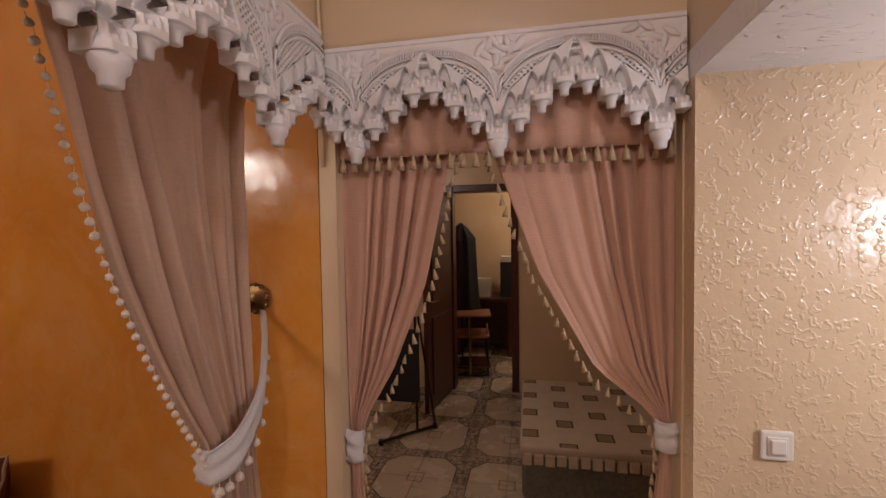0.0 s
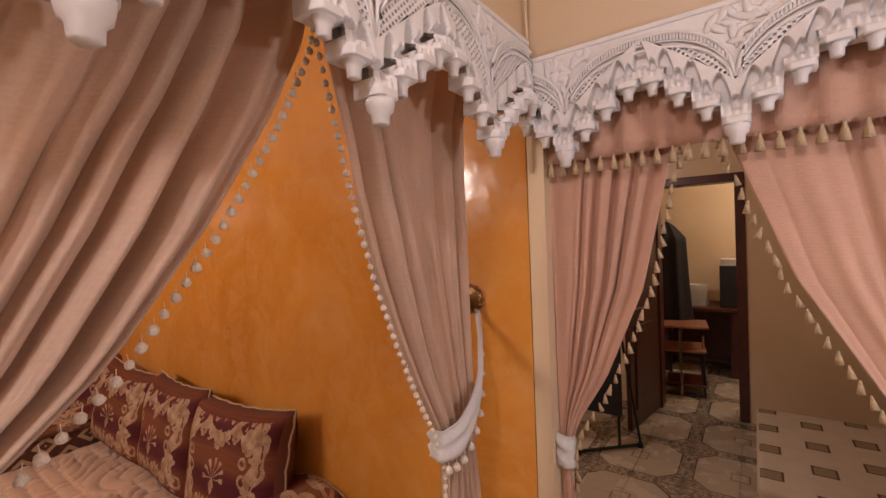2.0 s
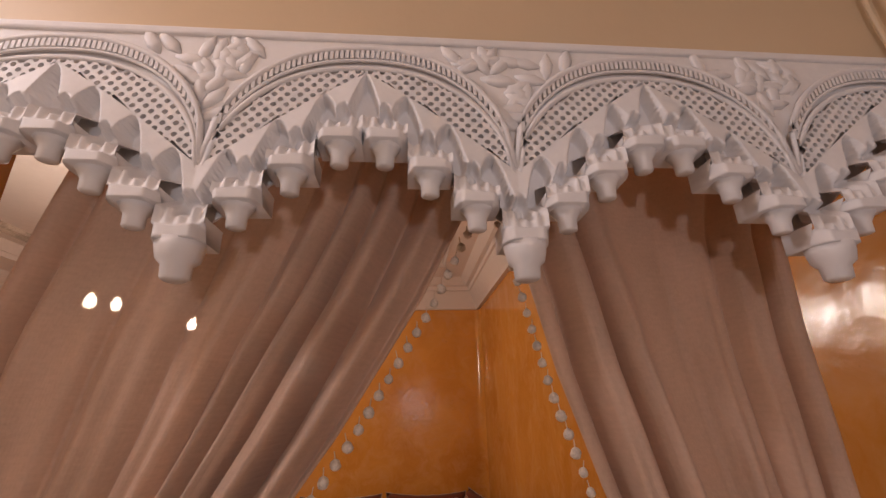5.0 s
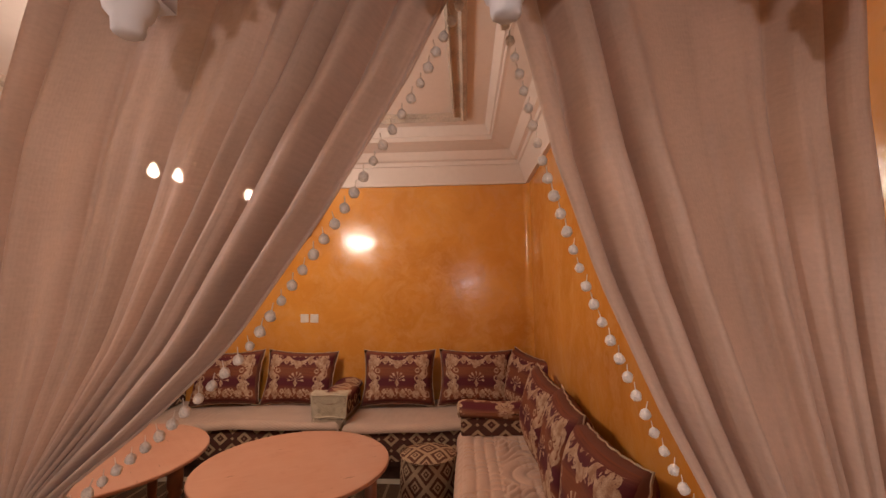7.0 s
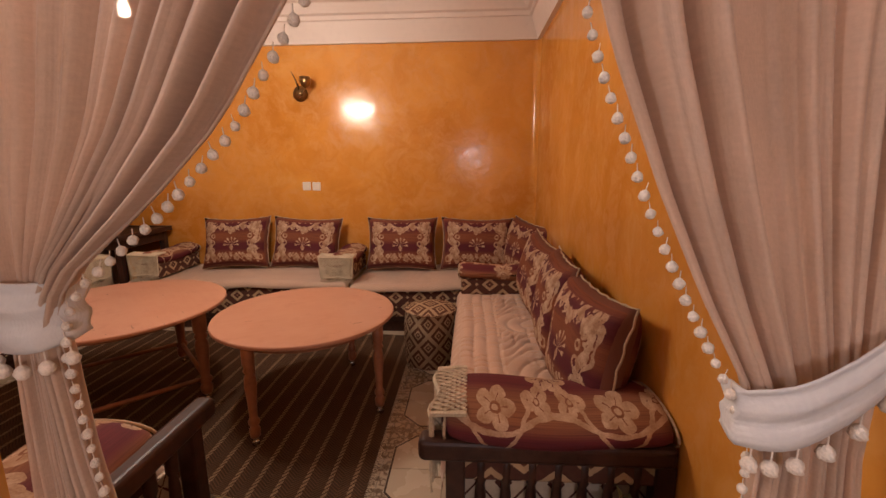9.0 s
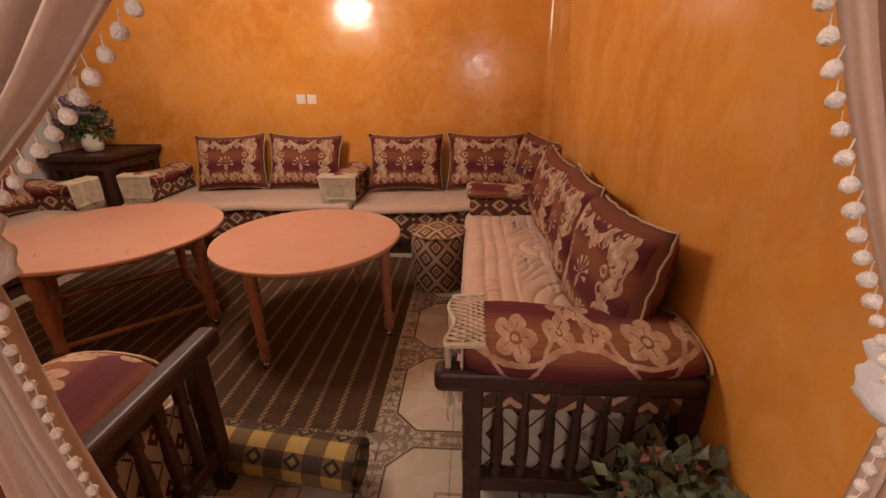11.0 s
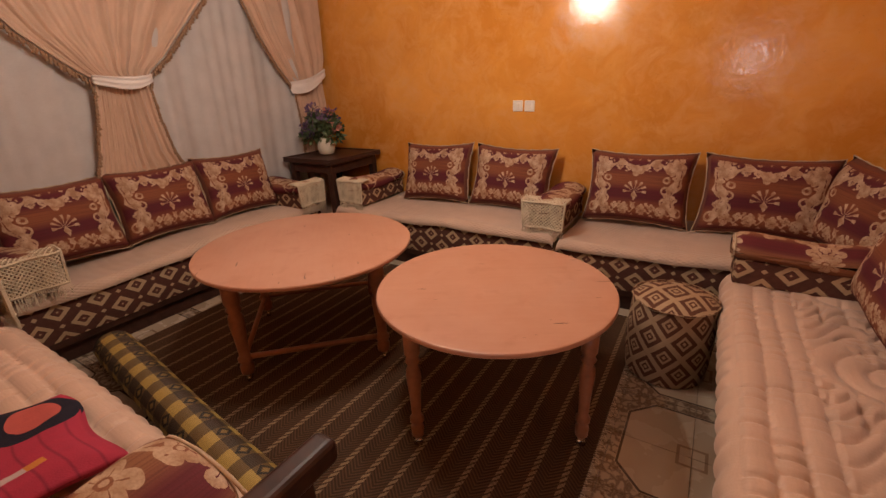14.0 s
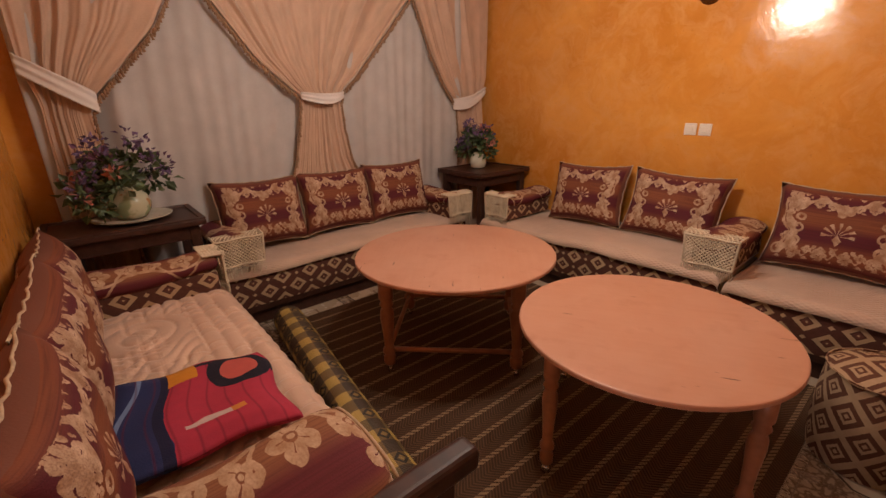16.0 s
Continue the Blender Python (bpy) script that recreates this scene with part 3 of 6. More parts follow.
def frame_sweep(x0, y0, x1, y1, prof):
    """Sweep a profile of (inset, z) round a rectangle."""
    bm = bmesh.new()
    rings = []
    for d, z in prof:
        rings.append([bm.verts.new(q) for q in ((x0 + d, y0 + d, z), (x1 - d, y0 + d, z), (x1 - d, y1 - d, z), (x0 + d, y1 - d, z))])
    for a, b in zip(rings, rings[1:]):
        for i in range(4):
            bm.faces.new((a[i], a[(i + 1) % 4], b[(i + 1) % 4], b[i]))
    bmesh.ops.recalc_face_normals(bm, faces=bm.faces)
    return bm


tagged(part("cornice", frame_sweep(W, 0.06, 0, D, [(-0.02, 2.53), (0.035, 2.53), (0.04, 2.55), (0.10, 2.70), (0.115, 2.705), (0.12, 2.74), (0.15, 2.75), (0.20, 2.82), (0.36, 2.86), (0.38, 2.86), (0.385, 2.90), (0.40, 2.90), (0.44, CEIL), (0.5, CEIL + 0.02)]), M["ceiling"]),
       "white plaster cornice with a carved frieze", "cornice", kind="structure")
# white relief whose shade is in the material's colour
tagged(part("ceiling_frame", frame_sweep(W + 0.62, 0.82, -0.62, D - 0.62, [(-0.02, CEIL + 0.01), (-0.015, CEIL - 0.03), (0.012, CEIL - 0.04), (0.03, CEIL - 0.015), (0.075, CEIL - 0.02), (0.085, CEIL - 0.04), (0.10, CEIL - 0.03), (0.105, CEIL + 0.01)]), M["relief_shaded"]),
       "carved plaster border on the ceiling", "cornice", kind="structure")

# rounded inner corners of the tadelakt
def cove(x, y, a0):
    bm = bmesh.new()
    r = 0.07
    cx, cy = x + r * (1 if a0 in (90, 180) else -1), y + r * (1 if a0 in (180, 270) else -1)
    a = [radians(a0 + 90 * k / 8) for k in range(9)]
    top = [[bm.verts.new((cx + r * 1.005 * math.cos(t), cy + r * 1.005 * math.sin(t), z)) for t in a] for z in (0.0, 2.60)]
    for i in range(8):
        bm.faces.new((top[0][i + 1], top[0][i], top[1][i], top[1][i + 1]))
    return tagged(part("wall_cove", bm, M["orange"], smooth=True), "rounded ochre tadelakt corner", "wall", kind="structure")


cove(0.0, D, 0)
cove(W, D, 90)

# ---- curtains ----
POM = lathe([(0.0008, 0.022), (0.0009, 0.010), (0.004, 0.0085), (0.0072, 0.0055), (0.0088, 0.001), (0.0086, -0.003), (0.0066, -0.0068), (0.0035, -0.0086), (0.0008, -0.0092)], 10)
for vert in POM.verts:
    ang = math.atan2(vert.co.y, vert.co.x)
    k = 1 + (0.10 * math.sin(3 * ang + 260 * vert.co.z) + 0.07 * math.sin(5 * ang - 500 * vert.co.z)) * (1 if vert.co.z < 0.008 else 0)
    vert.co = Vector((vert.co.x * k, vert.co.y * k, vert.co.z))
POM_MESH = mesh_of("pompom", POM, M["pompom"], True)
TAS = lathe([(0.001, 0.004), (0.004, 0.0), (0.0035, -0.005), (0.006, -0.012), (0.0105, -0.034), (0.001, -0.034)], 8)
TASSEL_MESH = mesh_of("tassel", TAS, M["gold_fringe"], True)
FRI = lathe([(0.004, 0.020), (0.007, 0.014), (0.004, 0.008), (0.013, 0.0), (0.017, -0.012), (0.012, -0.024), (0.009, -0.028), (0.015, -0.050), (0.001, -0.052)], 8)
FRINGE_MESH = mesh_of("tassel", FRI, M["brown_fringe"], True)


def sheet(P, length, height, nu, nv, material, name, parent, label=""):
    bm = grid(P, nu, nv, lambda u, v: (u * length, v * height))
    ob = part(name, bm, material, parent, label, True, True)
    s = ob.modifiers.new("thick", "SOLIDIFY")
    s.thickness, s.offset = 0.003, 0
    return ob


def drape(name, axis, at, outer, inner, z0, z1, folds, amp, material, label, group, fringe=None, gap=0.03, seed=0, both=False):
    """A tied-back curtain: outer and inner edges as (z, place) pairs; pleats narrow with it."""
    root = thing(name, pose(0, 0, 0), label, "curtain", group)
    rng = random.Random(seed)
    ph = [rng.uniform(-0.7, 0.7) for _ in range(folds + 2)]
    wmax = max(abs(steps(inner, z0 + (z1 - z0) * k / 20) - steps(outer, z0 + (z1 - z0) * k / 20)) for k in range(21))

    def P(u, v, edge=False):
        z = z1 + (z0 - z1) * v
        a, b = steps(outer, z), steps(inner, z)
        wd = abs(b - a)
        k = wd / wmax
        u2 = u + 0.018 * math.sin(9 * u + seed) * (1 - u) * u * 4
        f = u2 * folds + 0.55 * math.sin(5.3 * u + seed * 1.7) + 0.10 * math.sin(17 * u + 3 * v)
        w = 1 - 2 * abs(math.sin(math.pi * f + ph[0] / 2)) ** 0.7
        w = w * (0.58 + 0.42 * math.sin(6.1 * u + seed * 2.1 + 1.2 * v)) + 0.17 * math.sin(2 * math.pi * f * 2.3 + ph[1] * 3) * min(1, v * 3)
        am = amp * (0.30 + 0.70 * k) * (0.45 + 0.55 * min(1, v * 5))
        off = am * w + 0.008 * math.sin(9 * v + 7 * u + seed) * k
        edge_k = min(1.0, min(u, 1 - u) * folds * 1.3 + 0.001) ** 0.7
        off = off * edge_k + (-0.5 if at > -1 else 0.5) * am * (1 - edge_k)
        sway = 0.006 * math.sin(5 * v + 12 * u + seed)
        h = a + (b - a) * u + sway * k
        return Vector((h, at + off, z)) if axis == "x" else Vector((at + off, h, z))
    sheet(P, wmax * 1.6, z1 - z0, max(90, folds * 18), 64, material, "cloth", root)
    if fringe is not None:
        for u in ((0.0, 1.0) if both else (1.0,)):
            zz = z1 - 0.03
            d = Vector((1, 0, 0)) if axis == "x" else Vector((0, 1, 0))
            while zz > z0 + 0.03:
                v = (z1 - zz) / (z1 - z0)
                q = P(u, v)
                e = P(u, min(1, v + 0.02)) - q
                slope = (abs(e.x) if axis == "x" else abs(e.y)) / (0.02 * (z1 - z0))
                sgn = (1 if steps(inner, zz) > steps(outer, zz) else -1) * (1 if u else -1)
                m = Matrix.Translation(q + d * sgn * 0.012 + Vector((0, 0, -0.014))) @ pose(0, 0, 0, rng.uniform(-14, 14), rng.uniform(-14, 14), rng.uniform(0, 360)) @ Matrix.Scale(rng.uniform(0.58, 0.74), 4)
                share("pompom" if fringe is POM_MESH else "tassel", fringe, root, m)
                zz -= gap / math.sqrt(1 + slope * slope)
    return root


def band(name, axis, at, pts, width, thick, label, group="curtain ties"):
    """A tie-back band along points (place, z, out) with a half-height width at each."""
    root = thing(name, pose(0, 0, 0), label, "tieback", group)

    def P(u, v):
        s = u * (len(pts) - 1)
        half = min(0.75, s, len(pts) - 1 - s)
        a = [0.0] * 4
        for d in (-0.9, -0.5, 0.0, 0.5, 0.9):
            q = s + d * half
            i = min(int(q), len(pts) - 2)
            for k in range(4):
                a[k] += (pts[i][k] + (pts[i + 1][k] - pts[i][k]) * (q - i)) / 5
        h, z = a[0], a[1] + (v - 0.5) * a[3]
        o = at + a[2] + 0.006 * math.sin(v * 14 + u * 3) * (0.3 + v)
        return Vector((h, o, z)) if axis == "x" else Vector((o, h, z))
    bm = grid(P, 28, 10, lambda u, v: (u * 0.3, v * 0.08))
    ob = part("band", bm, M["white_cloth"], root, "", True, True)
    s = ob.modifiers.new("thick", "SOLIDIFY")
    s.thickness = thick
    return root, P


# salon opening, two beige panels tied to the jambs
drape("curtain", "x", 0.105, [(2.05, -1.16), (1.9, -1.19), (1.75, -1.215), (1.40, -1.225), (1.27, -1.205), (1.20, -1.207), (0.9, -1.225), (0.02, -1.24)],
      [(2.05, -0.60), (1.93, -0.635), (1.80, -0.70), (1.64, -0.797), (1.49, -0.903), (1.40, -0.998), (1.31, -1.115), (1.27, -1.140), (1.22, -1.150), (1.05, -1.135), (0.88, -1.105), (0.02, -1.07)],
      0.02, 2.05, 8, 0.060, M["drape"], "beige linen curtain tied back with a white band", "salon opening curtains", POM_MESH, 0.0215, 1)
drape("curtain", "x", 0.105, [(2.05, -0.10), (1.9, -0.165), (1.75, -0.178), (1.49, -0.175), (1.22, -0.165), (1.1, -0.165), (0.94, -0.145), (0.02, -0.13)],
      [(2.05, -0.61), (1.82, -0.552), (1.70, -0.526), (1.557, -0.482), (1.41, -0.421), (1.30, -0.368), (1.195, -0.310), (1.11, -0.280), (0.93, -0.285), (0.02, -0.315)],
      0.02, 2.05, 6, 0.058, M["drape"], "beige linen curtain drawn to the wall hook", "salon opening curtains", POM_MESH, 0.0215, 4)
r, P = band("tieback", "x", 0.056, [(-0.012, 1.40, 0.11, 0.02), (-0.12, 1.275, 0.03, 0.05), (-0.22, 1.195, -0.005, 0.08), (-0.318, 1.155, 0.0, 0.08), (-0.312, 1.16, 0.06, 0.06)], 0, 0.004, "white cotton tieback with pompoms looped to a brass hook")
for k in range(9):
    share("pompom", POM_MESH, r, Matrix.Translation(P(0.12 + k * 0.085, 0.0) + Vector((0, -0.004, -0.022))))
r, P = band("tieback", "x", 0.07, [(-1.243, 1.275, 0.05, 0.06), (-1.215, 1.268, 0.0, 0.085), (-1.175, 1.262, -0.012, 0.088), (-1.135, 1.262, 0.01, 0.085), (-1.13, 1.265, 0.06, 0.07)], 0, 0.004, "white cotton tieback round a beige curtain")
for k in range(6):
    share("pompom", POM_MESH, r, Matrix.Translation(P(0.1 + k * 0.15, 0.0) + Vector((0, -0.004, -0.022))))
# brass hook on the wall
hook = thing("curtain_hook", pose(-0.001, 0.19, 1.44, 0, -90, 0), "antique brass rosette hook on the ochre wall", "hook")
part("rosette", lathe([(0.012, 0.0), (0.036, 0.002), (0.040, 0.006), (0.032, 0.010), (0.024, 0.009), (0.016, 0.016), (0.002, 0.018)], 20), M["brass"], hook, smooth=True)
for k in range(12):
    a = k * math.pi / 6
    part("petal", lathe([(0.001, 0), (0.008, 0.002), (0.006, 0.007), (0.001, 0.009)], 8), M["brass"], hook, smooth=True, m=Matrix.Translation((0.036 * math.cos(a), 0.036 * math.sin(a), 0.002)))
part("stem", tube([(-0.012, 0, 0.012), (-0.020, 0, 0.05), (-0.032, 0, 0.062), (-0.040, 0, 0.058)], 0.006), M["brass"], hook, smooth=True)

# doorway, two salmon panels with gold tassels
drape("doorway_curtain", "y", 0.05, [(2.0, -0.045), (1.2, -0.047), (1.08, -0.050), (1.0, -0.052), (0.9, -0.052), (0.02, -0.05)],
      [(2.0, -0.36), (1.81, -0.345), (1.48, -0.270), (1.25, -0.175), (1.12, -0.098), (1.05, -0.080), (0.98, -0.078), (0.9, -0.085), (0.02, -0.12)],
      0.02, 2.0, 5, 0.022, M["drape_pink"], "salmon curtain gathered to the door jamb", "doorway curtains", TASSEL_MESH, 0.030, 2)
drape("doorway_curtain", "y", 0.05, [(2.0, -0.852), (1.3, -0.853), (1.16, -0.852), (1.0, -0.852), (0.02, -0.852)],
      [(2.0, -0.40), (1.777, -0.453), (1.51, -0.547), (1.277, -0.679), (1.19, -0.790), (1.15, -0.822), (1.08, -0.826), (0.95, -0.81), (0.02, -0.76)],
      0.02, 2.0, 6, 0.022, M["drape_pink"], "salmon curtain gathered to the door jamb", "doorway curtains", TASSEL_MESH, 0.030, 3)
band("tieback", "y", 0.02, [(-0.047, 1.05, 0.0, 0.085), (-0.06, 1.045, -0.008, 0.085), (-0.085, 1.04, -0.002, 0.085), (-0.09, 1.04, 0.03, 0.085)], 0, 0.003, "white band round the salmon curtain")
band("tieback", "y", 0.02, [(-0.856, 1.13, 0.0, 0.07), (-0.845, 1.13, -0.008, 0.07), (-0.822, 1.13, -0.002, 0.07), (-0.818, 1.13, 0.03, 0.07)], 0, 0.003, "white band round the salmon curtain")
# short pelmet of the same cloth with a row of tassels
pel = thing("pelmet", pose(0, 0, 0), "short salmon pelmet with gold tassels over the doorway", "pelmet")
sheet(lambda u, v: Vector((0.022 + 0.006 * math.sin(u * 70), -0.048 - 0.80 * u, 2.0 - 0.20 * v)), 0.9, 0.2, 120, 6, M["drape_pink"], "cloth", pel)
for k in range(26):
    share("tassel", TASSEL_MESH, pel, Matrix.Translation((0.016, -0.06 - k * 0.0312, 1.80)))

# ---- carved plaster valances ----


def foot_mesh(name, prof):
    return mesh_of(name, lathe(prof, 10), M["plaster"], True)


FOOT = foot_mesh("foot", [(0.0065, -0.003), (0.0100, -0.001), (0.0105, 0.011), (0.0140, 0.017), (0.0190, 0.024)])
TIP_FOOT = foot_mesh("foot", [(0.009, -0.016), (0.0135, -0.013), (0.0145, 0.000), (0.0200, 0.005), (0.0225, 0.016), (0.0235, 0.024)])


def stalactite(x0, x1, mid, pitch, low):
    """One carved block: hollow arches on its shoulders, a fluted face with a small niche, and a square ledge."""
    base = low(mid)

    def P(u, v):
        x = x0 + (x1 - x0) * u
        q = (x - mid) / pitch
        step = base + 0.022
        z = (low(x) + 0.112) * (1 - v) + step * v if v < 0.999 else step
        out = 0.027 + 0.019 * v ** 1.2
        out += 0.0032 * math.cos(q * 2 * math.pi * 4) * math.exp(-((v - 0.66) / 0.15) ** 2)
        if v > 0.85:
            out = 0.051 - 0.020 * max(0.0, (abs(q) - 0.30) / 0.20) ** 2
        # shoulder hollows, pointed at the top
        d = min(abs(q - 0.5), abs(q + 0.5)) / 0.37
        lim = 0.03 + 0.44 * d ** 1.7
        if d < 1 and lim < v < 0.66:
            out -= 0.040 * min(1, (v - lim) / 0.06) * min(1, (0.66 - v) / 0.26) * min(1, (1 - d) * 3)
        # small niche in the face
        d = abs(q) / 0.20
        lim = 0.34 + 0.20 * d ** 1.6
        if d < 1 and lim < v < 0.72:
            out -= 0.022 * min(1, (v - lim) / 0.06) * min(1, (0.72 - v) / 0.12) * min(1, (1 - d) * 3)
        return Vector((x, -max(out, 0.005), z))
    nv = 44
    bm = grid(P, 28, nv)
    # underside of the ledge
    for i in range(28):
        a, b = P(i / 28, 1.0), P((i + 1) / 28, 1.0)
        bm.faces.new([bm.verts.new(c) for c in (a, b, (b.x, 0, b.z), (a.x, 0, a.z))])
    for u in (0, 1):
        a = P(u, 0.78)
        b = P(u, 1.0)
        bm.faces.new([bm.verts.new(c) for c in (a, b, (b.x, 0, b.z), (a.x, 0, a.z))])
    bmesh.ops.remove_doubles(bm, verts=bm.verts, dist=0.0002)
    return bm


def valance(m, x0, x1, tips, period, z_tip, z_top, label):
    """Local x runs along the wall, -y comes out of it."""
    root = thing("plaster_valance", m, label, "valance", "plaster valances", "")
    rise, bandh = 0.130, 0.115

    def s_of(x):
        s = ((x - tips[0]) / period) % 1.0
        return s

    def low(x):
        s = s_of(x)
        k = 1 - abs(2 * s - 1)
        return z_tip + rise * (0.80 * k + 0.20 * math.sin(k * math.pi / 2))

    def arch(x, k0, k1):
        s = s_of(x)
        q = abs(2 * s - 1)
        return k0 + (k1 - k0) * math.sqrt(max(0.0, 1 - q ** 2.3))
    # ground plate follows the scallops
    n = int((x1 - x0) / 0.012)
    bm = bmesh.new()
    rows = []
    for i in range(n + 1):
        x = x0 + (x1 - x0) * i / n
        zb = low(x) + 0.026
        rows.append([bm.verts.new(c) for c in ((x, 0, z_top), (x, -0.016, z_top), (x, -0.018, z_top - 0.02), (x, -0.018, zb + 0.092), (x, -0.005, zb + 0.088), (x, -0.003, zb + 0.02), (x, 0, zb + 0.02))])
    for a, b in zip(rows, rows[1:]):
        for i in range(6):
            bm.faces.new((a[i], b[i], b[i + 1], a[i + 1]))
    part("plate", bm, M["plaster"], root)
    # top fillet
    part("fillet", boxm(x0, -0.021, z_top - 0.008, x1, 0, z_top + 0.004, bevel=0.003), M["plaster"], root)
    # pierced lattice under each arch
    bm = bmesh.new()
    c = 0.0072
    xx = x0 + c
    col = 0
    while xx < x1 - c:
        zz = z_tip + (c if col % 2 else 0)
        top = arch(xx, z_tip + 0.085, z_top - 0.058)
        while zz < top:
            if zz > low(xx) + bandh - 0.004:
                dirs = [(math.cos(math.pi / 4 * i), math.sin(math.pi / 4 * i)) for i in range(8)]
                o = [bm.verts.new((xx + c * (1 if i % 2 == 0 else 0.7071) * a, -0.0255, zz + c * (1 if i % 2 == 0 else 0.7071) * b)) for i, (a, b) in enumerate(dirs)]
                h = [bm.verts.new((xx + c * 0.48 * a, -0.0255, zz + c * 0.46 * b)) for a, b in dirs]
                k = [bm.verts.new((v.co.x, -0.0188, v.co.z)) for v in h]
                for i in range(8):
                    j = (i + 1) % 8
                    bm.faces.new((o[i], o[j], h[j], h[i])), bm.faces.new((h[i], h[j], k[j], k[i]))
            zz += 2 * c
        xx += c
        col += 1
    tagged(part("lattice", bm, M["plaster"], root, "pierced diamond lattice"), kind="stuff")
    # arch bands
    t = tips[0] - period
    while t < x1:
        for k0, k1, r in ((0.088, -0.055, 0.0038), (0.098, -0.042, 0.0022), (0.118, -0.024, 0.0040)):
            pts = []
            for i in range(41):
                x = t + period * i / 40
                q = abs(2 * i / 40 - 1)
                z = z_tip + k0 + (z_top + k1 - z_tip - k0) * math.sqrt(max(0, 1 - q ** 2.3))
                if x0 < x < x1:
                    pts.append((x, -0.024, z))
            if len(pts) > 3:
                part("arch_band", tube(pts, r, 6), M["plaster"], root, smooth=True)
        # beads between the bands
        bm = bmesh.new()
        for i in range(1, 56):
            x = t + period * i / 56
            q = abs(2 * i / 56 - 1)
            z = z_tip + 0.108 + (z_top - 0.032 - z_tip - 0.108) * math.sqrt(max(0, 1 - q ** 2.3))
            if x0 + 0.01 < x < x1 - 0.01:
                box(bm, x - 0.002, -0.026, z - 0.007, x + 0.002, -0.018, z + 0.007)
        if len(bm.verts):
            tagged(part("beading", bm, M["plaster"], root), kind="stuff")
        # leaf carving in the spandrels
        rng = random.Random(int(t * 1000) & 255)
        bm = bmesh.new()
        for i in range(46):
            x = t + rng.gauss(0, period * 0.17)
            z = z_top - 0.02 - abs(rng.gauss(0, 0.06))
            if x0 + 0.02 < x < x1 - 0.02 and z > arch(x, z_tip + 0.135, z_top - 0.008):
                a = rng.uniform(0, math.pi)
                lathe([(0.0012, -0.022), (0.005, -0.010), (0.006, 0.004), (0.001, 0.020)], 6, bm,
                      Matrix.Translation((x, -0.018, z)) @ Matrix.Rotation(a, 4, "Y") @ Matrix.Diagonal((1.5, 0.7, 1.0, 1)))
        if len(bm.verts):
            part("leaf_carving", bm, M["plaster"], root, smooth=True)
        t += period
    # carved blocks stepping up from each tip, each with its foot
    n = 7
    pitch = period / n
    k = -n * 3
    while tips[0] + k * pitch < x1 + pitch:
        mid = tips[0] + k * pitch
        a, b = max(x0 + 0.001, mid - pitch / 2), min(x1 - 0.001, mid + pitch / 2)
        if b - a > 0.012:
            block = part("stalactite", stalactite(a, b, mid, pitch, low), M["plaster"], root, smooth=True)
            if x0 + 0.012 < mid < x1 - 0.012:
                share("foot", TIP_FOOT if k % n == 0 else FOOT, block, Matrix.Translation((mid, -0.029, low(mid))))
        k += 1
    return root


valance(pose(0, -0.012, 0), JAMB, -0.030, [-0.938], 0.345, 1.80, 2.105, "carved white plaster valance with pierced arches over the salon opening")
valance(pose(0.0, 0, 0, 0, 0, -90), 0.004, 0.860, [0.115], 0.345, 1.795, 2.065, "carved white plaster valance with pierced arches over the doorway")

# ---- sofas ----


def quilt_height(kind, x, y):
    """Stitched puffs: three long seams by the front edge, then a double spiral."""
    if kind == "quilt":
        if y < 0.225:
            k = abs(math.sin(math.pi * (y + 0.005 * math.sin(x * 7)) / 0.075)) ** 0.40
            bay = int(y / 0.075)
            q = (x + 0.10 * y + 0.014 * math.sin(11 * x + 2 * bay)) / 0.062 + 0.37 * bay
            deep = 0.5 + 0.5 * math.sin(5.1 * x + 1.7 * bay + 2.3 * math.sin(13.7 * x))
            pinch = math.exp(-(((q % 1.0) - 0.5) / 0.12) ** 2)
            return 0.016 * k - 0.026 * pinch * max(0.0, deep - 0.15) * (1 - 0.35 * k) + 0.004
        cx = ((x + 9.0) % 0.70) - 0.35
        cy = (y - 0.45) * 1.08
        a, th = math.hypot(cx, cy), math.atan2(cy, cx)
        if a < 0.235:
            d = a / 0.094 + 0.14 * math.sin(2 * th)
            k = abs(math.sin(math.pi * (d + 0.22))) ** 0.30
        else:
            d = (cx * math.copysign(1, cy) + 0.05 * math.sin(cy * 22) + abs(cy) * 0.5) / 0.085
            k = abs(math.sin(math.pi * d)) ** 0.36
        q = th * max(5, round(a * 62)) / (2 * math.pi)
        pinch = math.exp(-(((q % 1.0) - 0.5) / 0.10) ** 2) * max(0.0, math.sin(2 * th + 9 * a))
        return 0.024 * k - 0.024 * pinch * (1 - 0.5 * k) + 0.004 * math.sin(9 * x) * math.sin(8 * y)
    return 0.003 * abs(math.sin(x * 47 + 1.2 * math.sin(y * 9))) * (0.5 + 0.5 * math.sin(4 * x + 3)) + 0.004 * math.sin(x * 3) + 0.003 * math.sin(7 * x + 11 * y)


